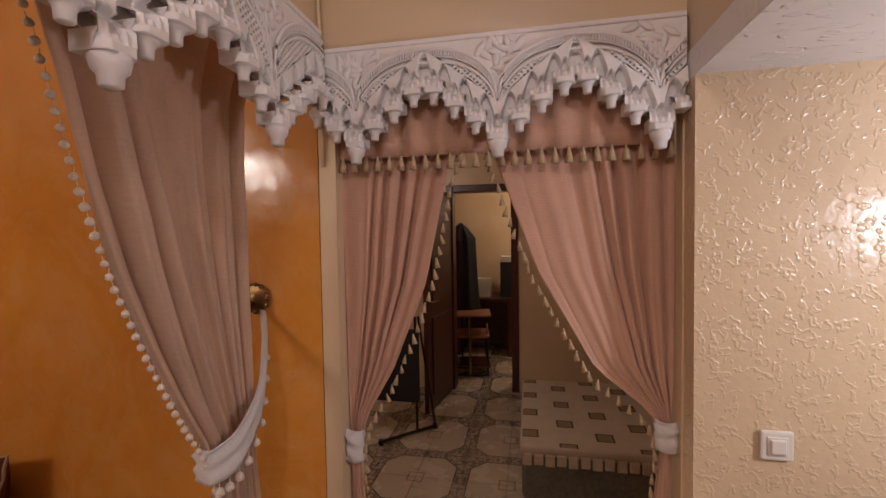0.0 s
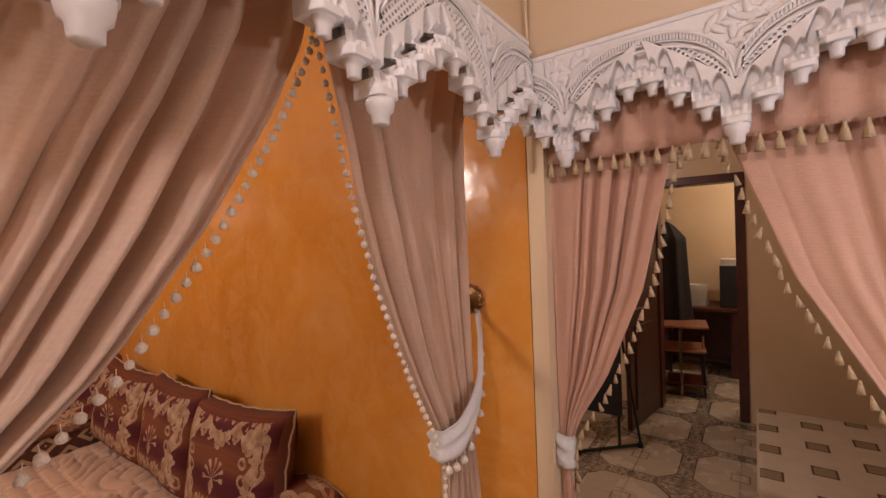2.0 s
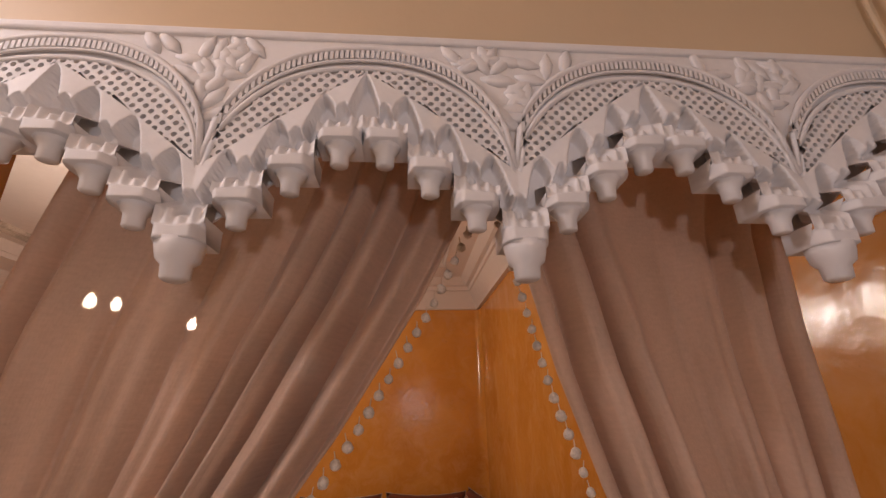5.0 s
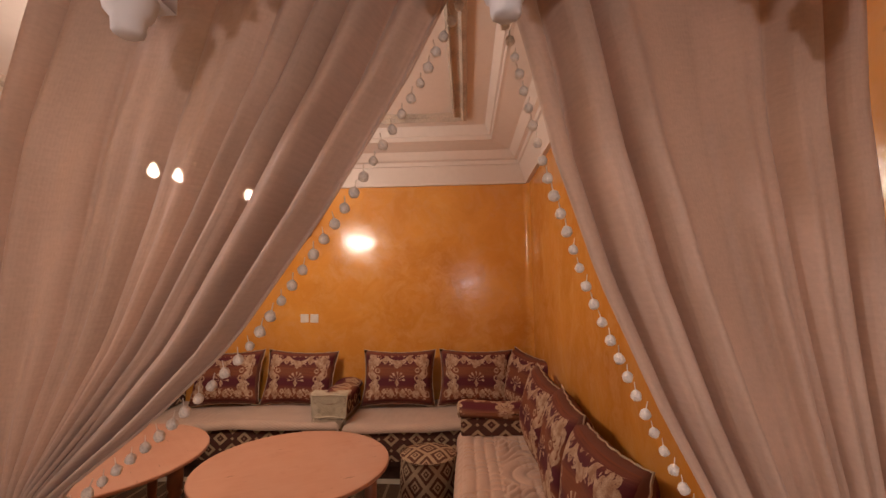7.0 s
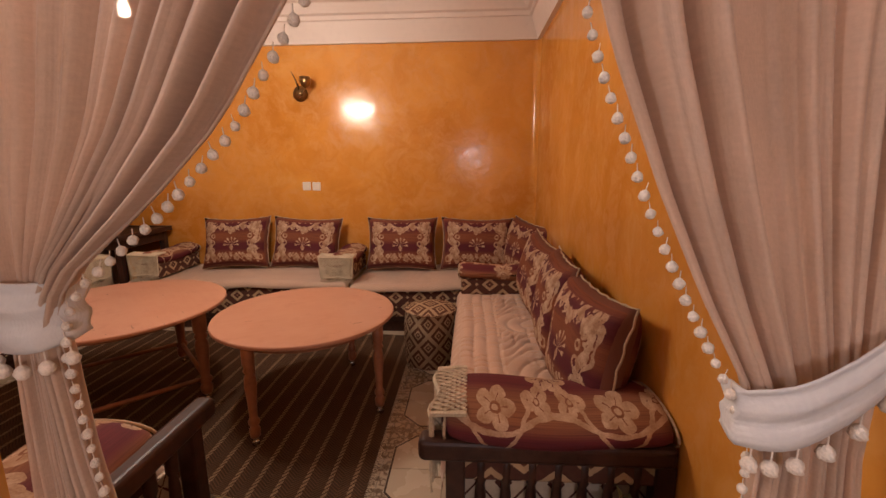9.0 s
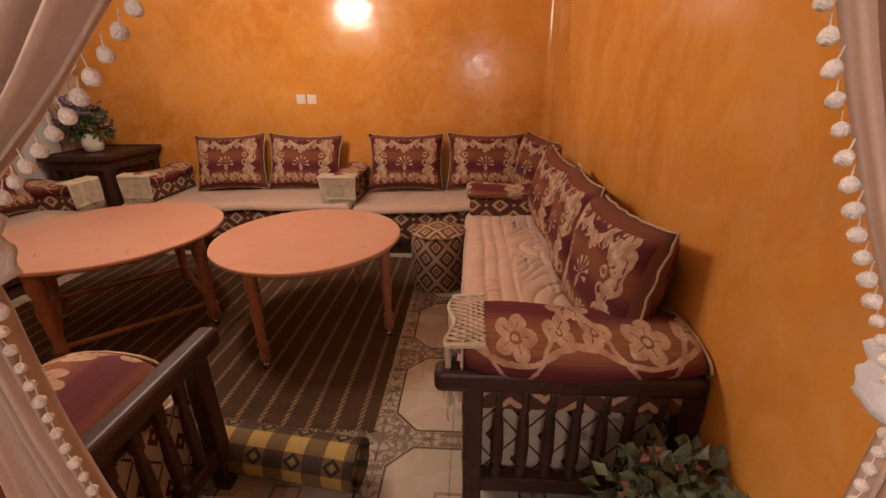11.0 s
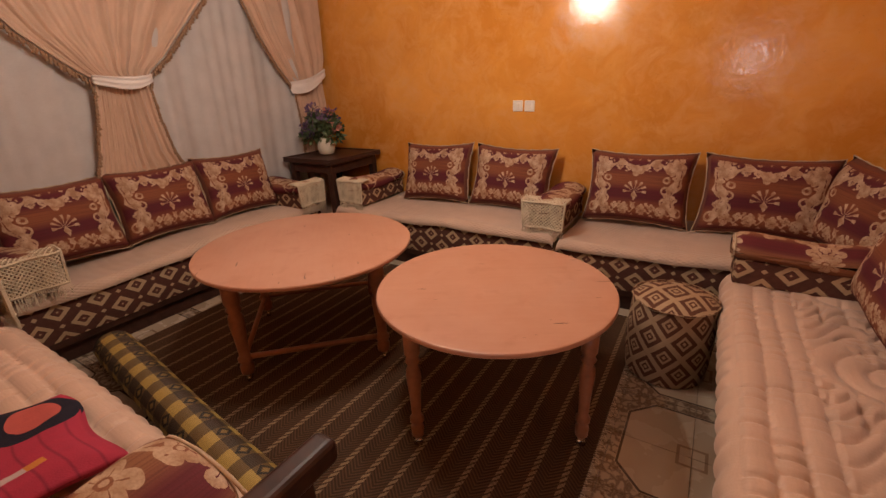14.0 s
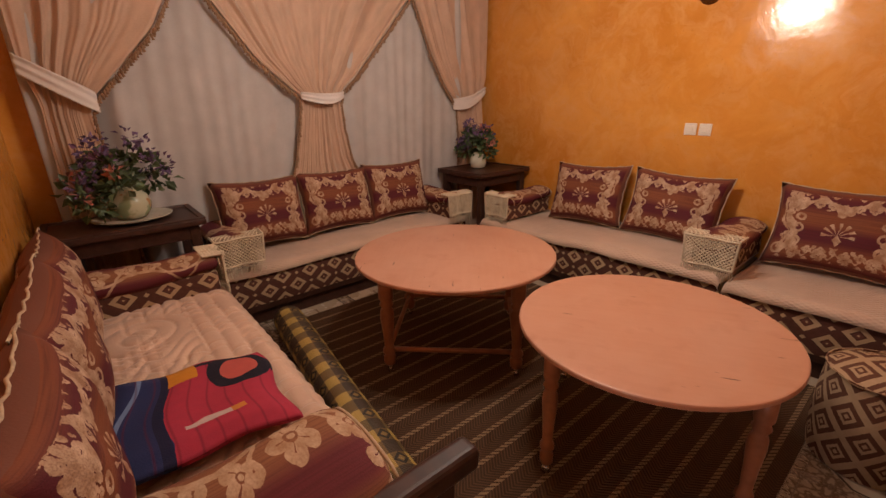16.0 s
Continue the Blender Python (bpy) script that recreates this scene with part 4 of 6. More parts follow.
def mattress(L, depth, z, kind):
    """Soft slab with rounded front; origin at the front edge's middle."""
    def P(u, v):
        x = (u - 0.5) * L
        s = v * (depth + 0.13) - 0.13
        e = min(1, min(u, 1 - u) * L / 0.04)
        dip = 0.010 * math.sin(x * 2.3) + 0.006 * math.sin(x * 5 + 1)
        if s < 0:
            a = min(1.0, -s / 0.13) * math.pi * 0.62
            y, zz = 0.03 - 0.05 * math.sin(a) , z - 0.055 * (1 - math.cos(a)) - 0.02 * a / 2
            if kind == "quilt":
                zz += 0.006 * math.sin(x * 68) * math.sin(a)
                y += 0.006 * math.sin(x * 68 + 1.0) * math.sin(a)
            else:
                zz = z + (zz - z) * 0.62 + 0.005 * math.sin(x * 8 + 2 * math.sin(x * 3)) * math.sin(a)
        else:
            y, zz = 0.03 + s * (depth - 0.03) / depth, z + quilt_height(kind, x, s)
        zz -= 0.03 * (1 - math.sqrt(1 - (1 - e) ** 2))
        return Vector((x, y, zz + dip))
    return grid(P, int(L / (0.0055 if kind == "quilt" else 0.012)), 112 if kind == "quilt" else 44, lambda u, v: (u * L, v * (depth + 0.13)))


def sofa(m, L, depth, kind, label):
    root = thing("sofa", m, label, "sofa", "salon sofas")
    part("plinth", boxm(-L / 2, 0.06, 0.0, L / 2, depth, 0.13, bevel=0.008), M["wood_dark"], root, "dark wooden plinth")
    part("rail", boxm(-L / 2, 0.02, 0.11, L / 2, 0.075, 0.16, bevel=0.008), M["wood_dark"], root)
    def P(u, v):
        x = (u - 0.5) * L
        return Vector((x, 0.015 - 0.012 * math.sin(v * math.pi) - 0.004 * math.sin(x * 9), 0.155 + v * 0.255))
    bm = grid(P, int(L / 0.05), 8, lambda u, v: (u * L, v * 0.25))
    box(bm, -L / 2, 0.022, 0.155, L / 2, depth, 0.40)
    part("upholstered_base", bm, M["diamond"], root, "diamond patterned upholstery", False, True)
    part("mattress", mattress(L, depth, 0.452, kind), M["quilt" if kind == "quilt" else "seat_plain"], root, "peach quilted satin mattress" if kind == "quilt" else "beige ribbed mattress cover", True, True)
    return root


def bolster(m, L, label, r=0.115):
    """Flattened roll on an upholstered block: local x is its length; it sits on z = 0."""
    root = thing("arm_bolster", m, label, "bolster", "arm bolsters")
    part("block", boxm(-L / 2 + 0.01, -r * 0.92, 0.0, L / 2 - 0.01, r * 0.92, 0.13, bevel=0.015), M["diamond"], root, "diamond patterned side")
    def P(u, v):
        a = 2 * math.pi * u
        e = 1 - abs(2 * v - 1) ** 10
        k = 0.55 + 0.45 * math.sqrt(max(0, e))
        x = (v - 0.5) * (L + 0.03)
        y = r * 1.12 * math.cos(a) * k
        z = 0.165 + 0.058 * math.sin(a) * k + 0.010 * math.sin(7 * v + 3 * u) - 0.02 * max(0, -math.sin(a)) * (1 - abs(2 * v - 1))
        return Vector((x, y, z))
    bm = grid(P, 28, 26, lambda u, v: ((v - 0.5) * L, ((u + 0.25) % 1.0 - 0.5) * 0.56 if u < 0.999 else (0.25 - 0.5) * 0.56))
    part("roll", bm, M["bolster"], root, "cream flowers woven on maroon", True, True)
    for s in (-1, 1):
        pts = [(s * (L / 2 + 0.004), r * 1.0 * math.cos(a), 0.165 + 0.05 * math.sin(a)) for a in [2 * math.pi * k / 24 for k in range(25)]]
        part("piping", tube(pts, 0.005, 6), M["piping"], root, smooth=True)
    return root


def cushion_mesh(w, h, th, seed):
    rng = random.Random(seed)
    a, b = rng.uniform(0, 6), rng.uniform(0, 6)

    def P(side):
        def f(u, v):
            x, z = 2 * u - 1, 2 * v - 1
            px = 1.03 - 0.09 * (1 - z * z)
            pz = 1.03 - 0.11 * (1 - x * x)
            t = ((1 - x ** 4) * (1 - z ** 4)) ** 0.55
            t = t * (1 + 0.08 * math.sin(5 * x + a) * math.sin(4 * z + b))
            return Vector((x * w / 2 * px, side * th / 2 * t, z * h / 2 * pz))
        return f
    bm = grid(P(-1), 20, 16, lambda u, v: ((u - 0.5) * w, (v - 0.5) * h))
    grid(P(1), 20, 16, lambda u, v: ((0.5 - u) * w, (v - 0.5) * h), bm=bm)
    bmesh.ops.remove_doubles(bm, verts=bm.verts, dist=0.0005)
    bmesh.ops.recalc_face_normals(bm, faces=bm.faces)
    me = mesh_of("cover", bm, M["brocade"], True, True)
    f = P(-1)
    rim = [f(i / 20, 0) for i in range(20)] + [f(1, i / 16) for i in range(16)] + [f(1 - i / 20, 1) for i in range(20)] + [f(0, 1 - i / 16) for i in range(17)]
    rim = [q + Vector((0, 0.004 * math.sin(i * 1.9), 0.003 * math.sin(i * 2.3))) for i, q in enumerate(rim)]
    return me, mesh_of("piping", tube(rim, 0.0045, 6), M["piping"], True)


CUSH = [cushion_mesh(0.66, 0.49, 0.21, s) for s in (1, 2, 3)]


def cushion(x, y, z, lean, turn, tilt=0.0, k=0, sx=1.0, label="maroon and cream floral brocade cushion leaning on the wall"):
    m = pose(x, y, z, 0, 0, turn) @ pose(0, 0, 0, -lean, tilt, 0)
    root = thing("cushion", m, label, "cushion", "brocade back cushions")
    a, b = CUSH[k % 3]
    share("cover", a, root, Matrix.Diagonal((sx, 1, 1, 1)))
    share("piping", b, root, Matrix.Diagonal((sx, 1, 1, 1)))
    return root


ST = "low sofa with diamond upholstery and "
sofa(pose(-0.70, 1.93, 0, 0, 0, -90), 2.06, 0.69, "quilt", ST + "peach quilted mattress")
sofa(pose(-0.84, 3.075, 0), 1.62, 0.70, "plain", ST + "beige cover by the wall")
sofa(pose(-2.66, 3.075, 0), 1.98, 0.70, "plain", ST + "beige cover by the wall")
sofa(pose(-3.80, 1.95, 0, 0, 0, 90), 2.16, 0.58, "plain", ST + "beige cover under window curtains")
sofa(pose(-2.70, 0.85, 0, 0, 0, 180), 2.13, 0.785, "quilt", ST + "peach quilted mattress by the opening")

AL = "floral brocade bolster with cream flowers used as sofa arm"
bolster(pose(-0.355, 0.935, 0.475), 0.68, AL, 0.165)
bolster(pose(-0.37, 2.88, 0.455, 0, 0, 180), 0.66, AL)
bolster(pose(-1.76, 3.42, 0.455, 0, 0, 90), 0.62, AL)
bolster(pose(-3.48, 3.42, 0.455, 0, 0, 90), 0.62, AL)
bolster(pose(-4.08, 2.92, 0.455), 0.60, AL)
bolster(pose(-4.08, 1.02, 0.455, 0, 0, 180), 0.60, AL)
bolster(pose(-3.60, 0.47, 0.455, 0, 0, 90), 0.72, AL)
bolster(pose(-1.775, 0.43, 0.435, 0, 0, -90), 0.68, AL, 0.165)

for i, x in enumerate((-2.90, -2.20, -1.27, -0.56)):
    cushion(x, 3.60, 0.70, 17, 0, (-2, 2, 0, 1)[i], i)
cushion(-0.13, 3.36, 0.70, 16, -68, 3, 1)
for i, y in enumerate((2.50, 1.87, 1.27)):
    cushion(-0.155, y, (0.70, 0.715, 0.72)[i], 12, -90 + (3, -4, 3)[i], (3, -2, -3)[i], i)
for i, y in enumerate((1.32, 1.93, 2.53)):
    cushion(-4.20, y, 0.715, 16, 90, 1, i, 0.95)
for i, x in enumerate((-3.26, -2.64, -2.02)):
    cushion(x, 0.172, 0.705, 6, 180 + (1, -2, 0)[i], (2, -3, 2)[i], i)
# wooden end frames of the two sofas beside the opening


def end_frame(m, L):
    root = thing("sofa_end_frame", m, "dark walnut sofa end with turned spindles", "sofa end", "sofa end frames")
    part("top_rail", boxm(-0.085, -0.038, 0.548, L, 0.038, 0.622, bevel=0.022, seg=4), M["wood_dark"], root)
    part("bottom_rail", boxm(0.0, -0.022, 0.14, L, 0.022, 0.20, bevel=0.006), M["wood_dark"], root)
    for x in (0.03, L - 0.03):
        part("post", boxm(x - 0.03, -0.03, 0.0, x + 0.03, 0.03, 0.556, bevel=0.006), M["wood_dark"], root)
    sp = mesh_of("spindle", lathe([(0.020, 0.19), (0.021, 0.23), (0.013, 0.245), (0.019, 0.26), (0.021, 0.32), (0.017, 0.42), (0.013, 0.46), (0.020, 0.475), (0.021, 0.56)], 12), M["wood_dark"], True)
    n = 7
    for i in range(n):
        share("spindle", sp, root, Matrix.Translation((0.03 + (L - 0.06) * (i + 1) / (n + 1), 0, 0)))
    return root


end_frame(pose(-0.695, 0.80, 0), 0.69)
end_frame(pose(-1.58, 0.90, 0, 0, 0, -90), 0.82)
pan = thing("sofa_side_panel", pose(0, 0, 0), "diamond upholstered sofa side behind the spindles", "upholstery", "sofa side panels")
part("panel", boxm(-0.70, 0.850, 0.13, -0.01, 0.898, 0.455, bevel=0.006), M["diamond_big"], pan)
pan = thing("sofa_side_panel", pose(0, 0, 0), "diamond upholstered sofa side behind the spindles", "upholstery", "sofa side panels")
part("panel", boxm(-1.632, 0.08, 0.13, -1.615, 0.85, 0.455, bevel=0.006), M["diamond_big"], pan)

# ---- tables, pouf, mats ----


def table(x, y, r, h, turn, legs, stretcher, label):
    root = thing("round_table", pose(x, y, 0, 0, 0, turn), label, "table", "round tables")
    part("tabletop", lathe([(r * 0.96, h - 0.024), (r - 0.006, h - 0.023), (r, h - 0.018), (r, h - 0.006), (r - 0.003, h - 0.001), (r - 0.008, h), (r * 0.5, h), (0.004, h)], 72), M["beech"], root, "pale beech round top")
    part("apron", lathe([(legs * 0.86, h - 0.075), (legs * 0.90, h - 0.075), (legs * 0.90, h - 0.030), (legs * 0.86, h - 0.030)], 48), M["beech_leg"], root)
    girth = 0.98 if stretcher else 0.76
    leg = mesh_of("leg", lathe([(q * girth, z) for q, z in [(0.022, 0.050), (0.034, 0.064), (0.036, 0.105), (0.026, 0.120), (0.038, 0.135), (0.038, 0.152), (0.026, 0.168), (0.031, 0.26), (0.040, 0.35), (0.037, 0.39), (0.027, 0.41), (0.040, 0.43), (0.030, 0.447), (0.041, 0.465), (0.041, h - 0.03)]], 16), M["beech_leg"], True)
    wheel = mesh_of("caster", lathe([(0.006, -0.011), (0.019, -0.010), (0.021, 0), (0.019, 0.010), (0.006, 0.011)], 12, m=pose(0, 0, 0, 90, 0, 0)), M["steel"], True)
    for k in range(4):
        a = math.pi / 4 + k * math.pi / 2
        l = share("leg", leg, root, Matrix.Translation((legs * math.cos(a), legs * math.sin(a), 0)))
        share("caster", wheel, l, Matrix.Translation((0, 0, 0.022)), "small chrome caster")
        part("caster_stem", tube([(0, 0, 0.02), (0, 0, 0.06)], 0.006), M["steel"], l)
    if stretcher:
        for k in range(4):
            a, c = math.pi / 4 + k * math.pi / 2, math.pi / 4 + (k + 1) * math.pi / 2
            part("stretcher", tube([(legs * math.cos(a), legs * math.sin(a), 0.15), (legs * math.cos(c), legs * math.sin(c), 0.15)], 0.015, 8), M["beech_leg"], root, smooth=True)
    return root


table(-1.60, 2.00, 0.52, 0.582, 29, 0.475, False, "round beech table with turned legs on casters")
table(-2.75, 1.96, 0.59, 0.615, -45, 0.50, True, "round beech table with turned legs and stretchers")


def pouf(x, y):
    root = thing("pouf", pose(x, y, 0), "round pouf in brown and cream diamond upholstery", "pouf")
    r = 0.185
    def P(u, v):
        a = 2 * math.pi * u
        b = 1 + 0.05 * math.sin(v * math.pi) + 0.012 * math.cos(8 * a)
        return Vector((r * b * math.cos(a), r * b * math.sin(a), 0.005 + 0.40 * v))
    part("side", grid(P, 48, 10, lambda u, v: (u * 1.2, v * 0.42), True), M["diamond_tan"], root, "", True, True)
    def T(u, v):
        a = 2 * math.pi * u
        q = r * (1.03 - v)  if v < 0.98 else 0.004
        return Vector((q * math.cos(a), q * math.sin(a), 0.405 + 0.035 * math.sin(min(1, v * 1.6) * math.pi / 2) - 0.006 * abs(math.sin(4 * a)) * (1 - v)))
    part("top", grid(T, 48, 8, lambda u, v: (r * (1 - v) * math.cos(2 * math.pi * u), r * (1 - v) * math.sin(2 * math.pi * u)), True), M["diamond_tan"], root, "", True, True)
    pts = [(r * 1.03 * math.cos(2 * math.pi * k / 40), r * 1.03 * math.sin(2 * math.pi * k / 40), 0.408) for k in range(41)]
    part("piping", tube(pts, 0.004, 6), M["diamond_tan"], root, smooth=True)
    return root


pouf(-0.91, 2.60)

mat_rug = thing("woven_mat", pose(0, 0, 0), "dark brown woven mat with pale dashed stripes and frayed edge", "mat")
part("weave", grid(lambda u, v: Vector((-3.72 + 2.64 * u, 1.14 + 1.90 * v, 0.006 + 0.002 * math.sin(u * 40) * math.sin(v * 23))), 60, 40, lambda u, v: (u * 2.64, v * 1.9)), M["mat"], mat_rug, "", True, True)
bm = bmesh.new()
rng = random.Random(5)
for i in range(300):
    x = -3.7 + 2.6 * i / 300 + rng.uniform(-0.006, 0.006)
    a = rng.uniform(-0.8, 0.8)
    l = rng.uniform(0.02, 0.06)
    tube([(x, 1.145, 0.008), (x + l * 0.4 * math.sin(a), 1.145 - l * 0.5, 0.012), (x + l * math.sin(a * 2), 1.145 - l, 0.004)], 0.0013, 3, bm)
for i in range(160):
    y = 1.15 + 1.85 * i / 160
    a = rng.uniform(-0.9, 0.9)
    l = rng.uniform(0.01, 0.04)
    tube([(-1.082, y, 0.008), (-1.082 + l * 0.6, y + l * 0.3 * math.sin(a), 0.011), (-1.082 + l, y + l * math.sin(a), 0.004)], 0.0012, 3, bm)
tagged(part("fringe", bm, M["crochet"], mat_rug, "frayed pale threads"), kind="stuff")

roll = thing("rolled_mat", pose(-2.33, 1.04, 0.103, 0, 0, -7), "rolled yellow and brown plaid mat lying beside the sofa", "mat")


def RP(u, v):
    a = 2 * math.pi * 1.9 * u
    r = 0.098 - 0.012 * u * 1.9
    x = (v - 0.5) * 2.55
    return Vector((x, r * math.cos(a) * (1 + 0.03 * math.sin(5 * x)), r * 0.96 * math.sin(a)))


sheetm = part("roll", grid(RP, 80, 60, lambda u, v: (v * 2.55, u * 1.15)), M["plaid"], roll, "", True, True)
s = sheetm.modifiers.new("thick", "SOLIDIFY")
s.thickness = 0.004

# ---- window curtains ----
WIN = "window curtains"
tagged(sheet(lambda u, v: Vector((-4.315 + (0.050 * math.sin(u * 41 + 3.0 * math.sin(u * 9) + 0.6 * v) + 0.016 * math.sin(u * 97 + 2 + v)) * (0.5 + 0.5 * v) * (0.55 + 0.45 * math.sin(u * 14 + 1)) + 0.004 * math.sin(u * 211 + 5 * v), 0.20 + 3.56 * u + 0.03 * math.sin(u * 31) * v, 2.56 - 2.5 * v - 0.03 * math.sin(u * 25) * v)),
             4.2, 2.5, 420, 30, M["sheer"], "sheer_curtain", None), "white sheer curtain across the whole window wall", "curtain", WIN)
drape("curtain", "y", -4.27, [(2.58, 0.22), (1.7, 0.22), (1.5, 0.26), (1.2, 0.25), (0.06, 0.24)],
      [(2.58, 1.10), (2.13, 0.986), (1.93, 0.871), (1.70, 0.66), (1.53, 0.502), (1.45, 0.47), (1.2, 0.48), (0.06, 0.56)],
      0.06, 2.58, 6, 0.035, M["drape"], "beige window curtain tied to the side wall", WIN, FRINGE_MESH, 0.022, 6)
drape("curtain", "y", -4.26, [(2.58, 1.10), (2.15, 1.195), (1.79, 1.453), (1.62, 1.64), (1.54, 1.745), (1.48, 1.755), (1.30, 1.72), (1.05, 1.66), (0.88, 1.60)],
      [(2.58, 2.92), (2.32, 2.80), (1.91, 2.43), (1.68, 2.22), (1.58, 2.10), (1.50, 2.07), (1.30, 2.08), (1.05, 2.12), (0.88, 2.20)],
      0.88, 2.58, 9, 0.040, M["drape"], "beige middle window curtain gathered by a white band", WIN, FRINGE_MESH, 0.022, 7, True)
drape("curtain", "y", -4.27, [(2.58, 3.76), (1.7, 3.74), (1.5, 3.68), (1.3, 3.70), (0.06, 3.72)],
      [(2.58, 2.82), (2.32, 2.85), (1.89, 3.03), (1.62, 3.19), (1.49, 3.30), (1.42, 3.34), (1.2, 3.36), (0.06, 3.34)],
      0.06, 2.58, 6, 0.035, M["drape"], "beige window curtain tied beside the corner stand", WIN, FRINGE_MESH, 0.022, 8)
band("tieback", "y", -4.22, [(0.205, 1.70, 0.0, 0.10), (0.30, 1.64, 0.03, 0.11), (0.42, 1.56, 0.03, 0.12), (0.51, 1.51, 0.0, 0.12), (0.52, 1.50, -0.05, 0.11)], 0, 0.004, "white cotton tieback round a beige curtain")
band("tieback", "y", -4.20, [(1.74, 1.53, -0.03, 0.05), (1.82, 1.515, 0.02, 0.07), (1.92, 1.50, 0.03, 0.085), (2.02, 1.515, 0.02, 0.07), (2.10, 1.54, -0.03, 0.05)], 0, 0.004, "white cotton tieback round a beige curtain")
band("tieback", "y", -4.22, [(3.29, 1.44, -0.04, 0.10), (3.36, 1.44, 0.02, 0.12), (3.46, 1.46, 0.03, 0.12), (3.58, 1.50, 0.01, 0.10), (3.70, 1.57, 0.0, 0.07)], 0, 0.004, "white cotton tieback round a beige curtain")

# ---- corner stands and vases ----


def stand(x0, y0, x1, y1, z):
    root = thing("corner_stand", pose((x0 + x1) / 2, (y0 + y1) / 2, 0), "dark wooden corner stand beside the sofa arm", "stand", "corner stands")
    a, b = (x1 - x0) / 2, (y1 - y0) / 2
    part("top", boxm(-a, -b, z - 0.035, a, b, z, bevel=0.008), M["wood_dark"], root)
    part("border", frame_sweep(-a, -b, a, b, [(0.0, z + 0.001), (0.002, z + 0.010), (0.03, z + 0.010), (0.034, z + 0.001)]), M["wood_dark"], root)
    part("apron", boxm(-a + 0.04, -b + 0.04, z - 0.12, a - 0.04, b - 0.04, z - 0.034, bevel=0.005), M["wood_dark"], root)
    for sx in (-1, 1):
        for sy in (-1, 1):
            part("leg", boxm(sx * (a - 0.065) - 0.028, sy * (b - 0.065) - 0.028, 0.0, sx * (a - 0.065) + 0.028, sy * (b - 0.065) + 0.028, z - 0.034, bevel=0.004), M["wood_dark"], root)
    return root


stand(-4.25, 3.06, -3.64, 3.74, 0.835)
stand(-4.25, 0.10, -3.74, 0.86, 0.835)
g = G("glazed_floral_ceramic", 0.18)
u = g.t.nodes.new("ShaderNodeTexCoord").outputs["Object"]
c = g.mix(g.ramp(g.noise(9, 3, u), [(0.48, 0.0), (0.56, 1.0)]), (0.46, 0.46, 0.33), (0.20, 0.25, 0.14))
g.color(g.mix(g.ramp(g.noise(14, 2, u), [(0.62, 0.0), (0.66, 1.0)]), c, (0.40, 0.22, 0.10)))
M["glaze"] = g.m
M["glaze_white"] = plain("white_glazed_ceramic", (0.60, 0.56, 0.46), 0.2, var=0.2, scale=12)


def leafy(name, c):
    g = G(name, 0.5)
    r = g.t.nodes.new("ShaderNodeNewGeometry").outputs["Random Per Island"]
    g.color(g.mix(r, tuple(v * 0.55 for v in c), tuple(v * 1.35 for v in c)))
    return g.m


M["leaf"] = leafy("dull_green_leaf", (0.060, 0.090, 0.036))
M["violet"] = leafy("violet_silk_petal", (0.13, 0.075, 0.17))
M["rose"] = leafy("rose_silk_petal", (0.42, 0.16, 0.12))
M["leaf_light"] = leafy("variegated_leaf", (0.125, 0.15, 0.085))


def blades(rng, pts, size, fold_=0.25, bm=None):
    """Small folded leaves or petals at the given (place, heading) pairs."""
    bm = bm or bmesh.new()
    for q, d in pts:
        d = Vector(d).normalized()
        s = d.orthogonal().normalized()
        s = (Matrix.Rotation(rng.uniform(0, 6.28), 3, d) @ s)
        n = d.cross(s)
        k = size * rng.uniform(0.7, 1.25)
        w = k * rng.uniform(0.30, 0.42)
        a = bm.verts.new(q)
        m1 = bm.verts.new(q + d * k * 0.45 - n * fold_ * w * 0.6)
        t = bm.verts.new(q + d * k - n * k * 0.25)
        l = bm.verts.new(q + d * k * 0.45 + s * w + n * fold_ * w)
        r = bm.verts.new(q + d * k * 0.45 - s * w + n * fold_ * w)
        bm.faces.new((a, m1, l)), bm.faces.new((m1, t, l)), bm.faces.new((a, r, m1)), bm.faces.new((m1, r, t))
    return bm


def ball(rng, c, r, squash=1.0):
    while True:
        v = Vector((rng.uniform(-1, 1), rng.uniform(-1, 1), rng.uniform(-1, 1)))
        if 0.05 < v.length < 1:
            return Vector(c) + Vector((v.x * r, v.y * r, v.z * r * squash)), v


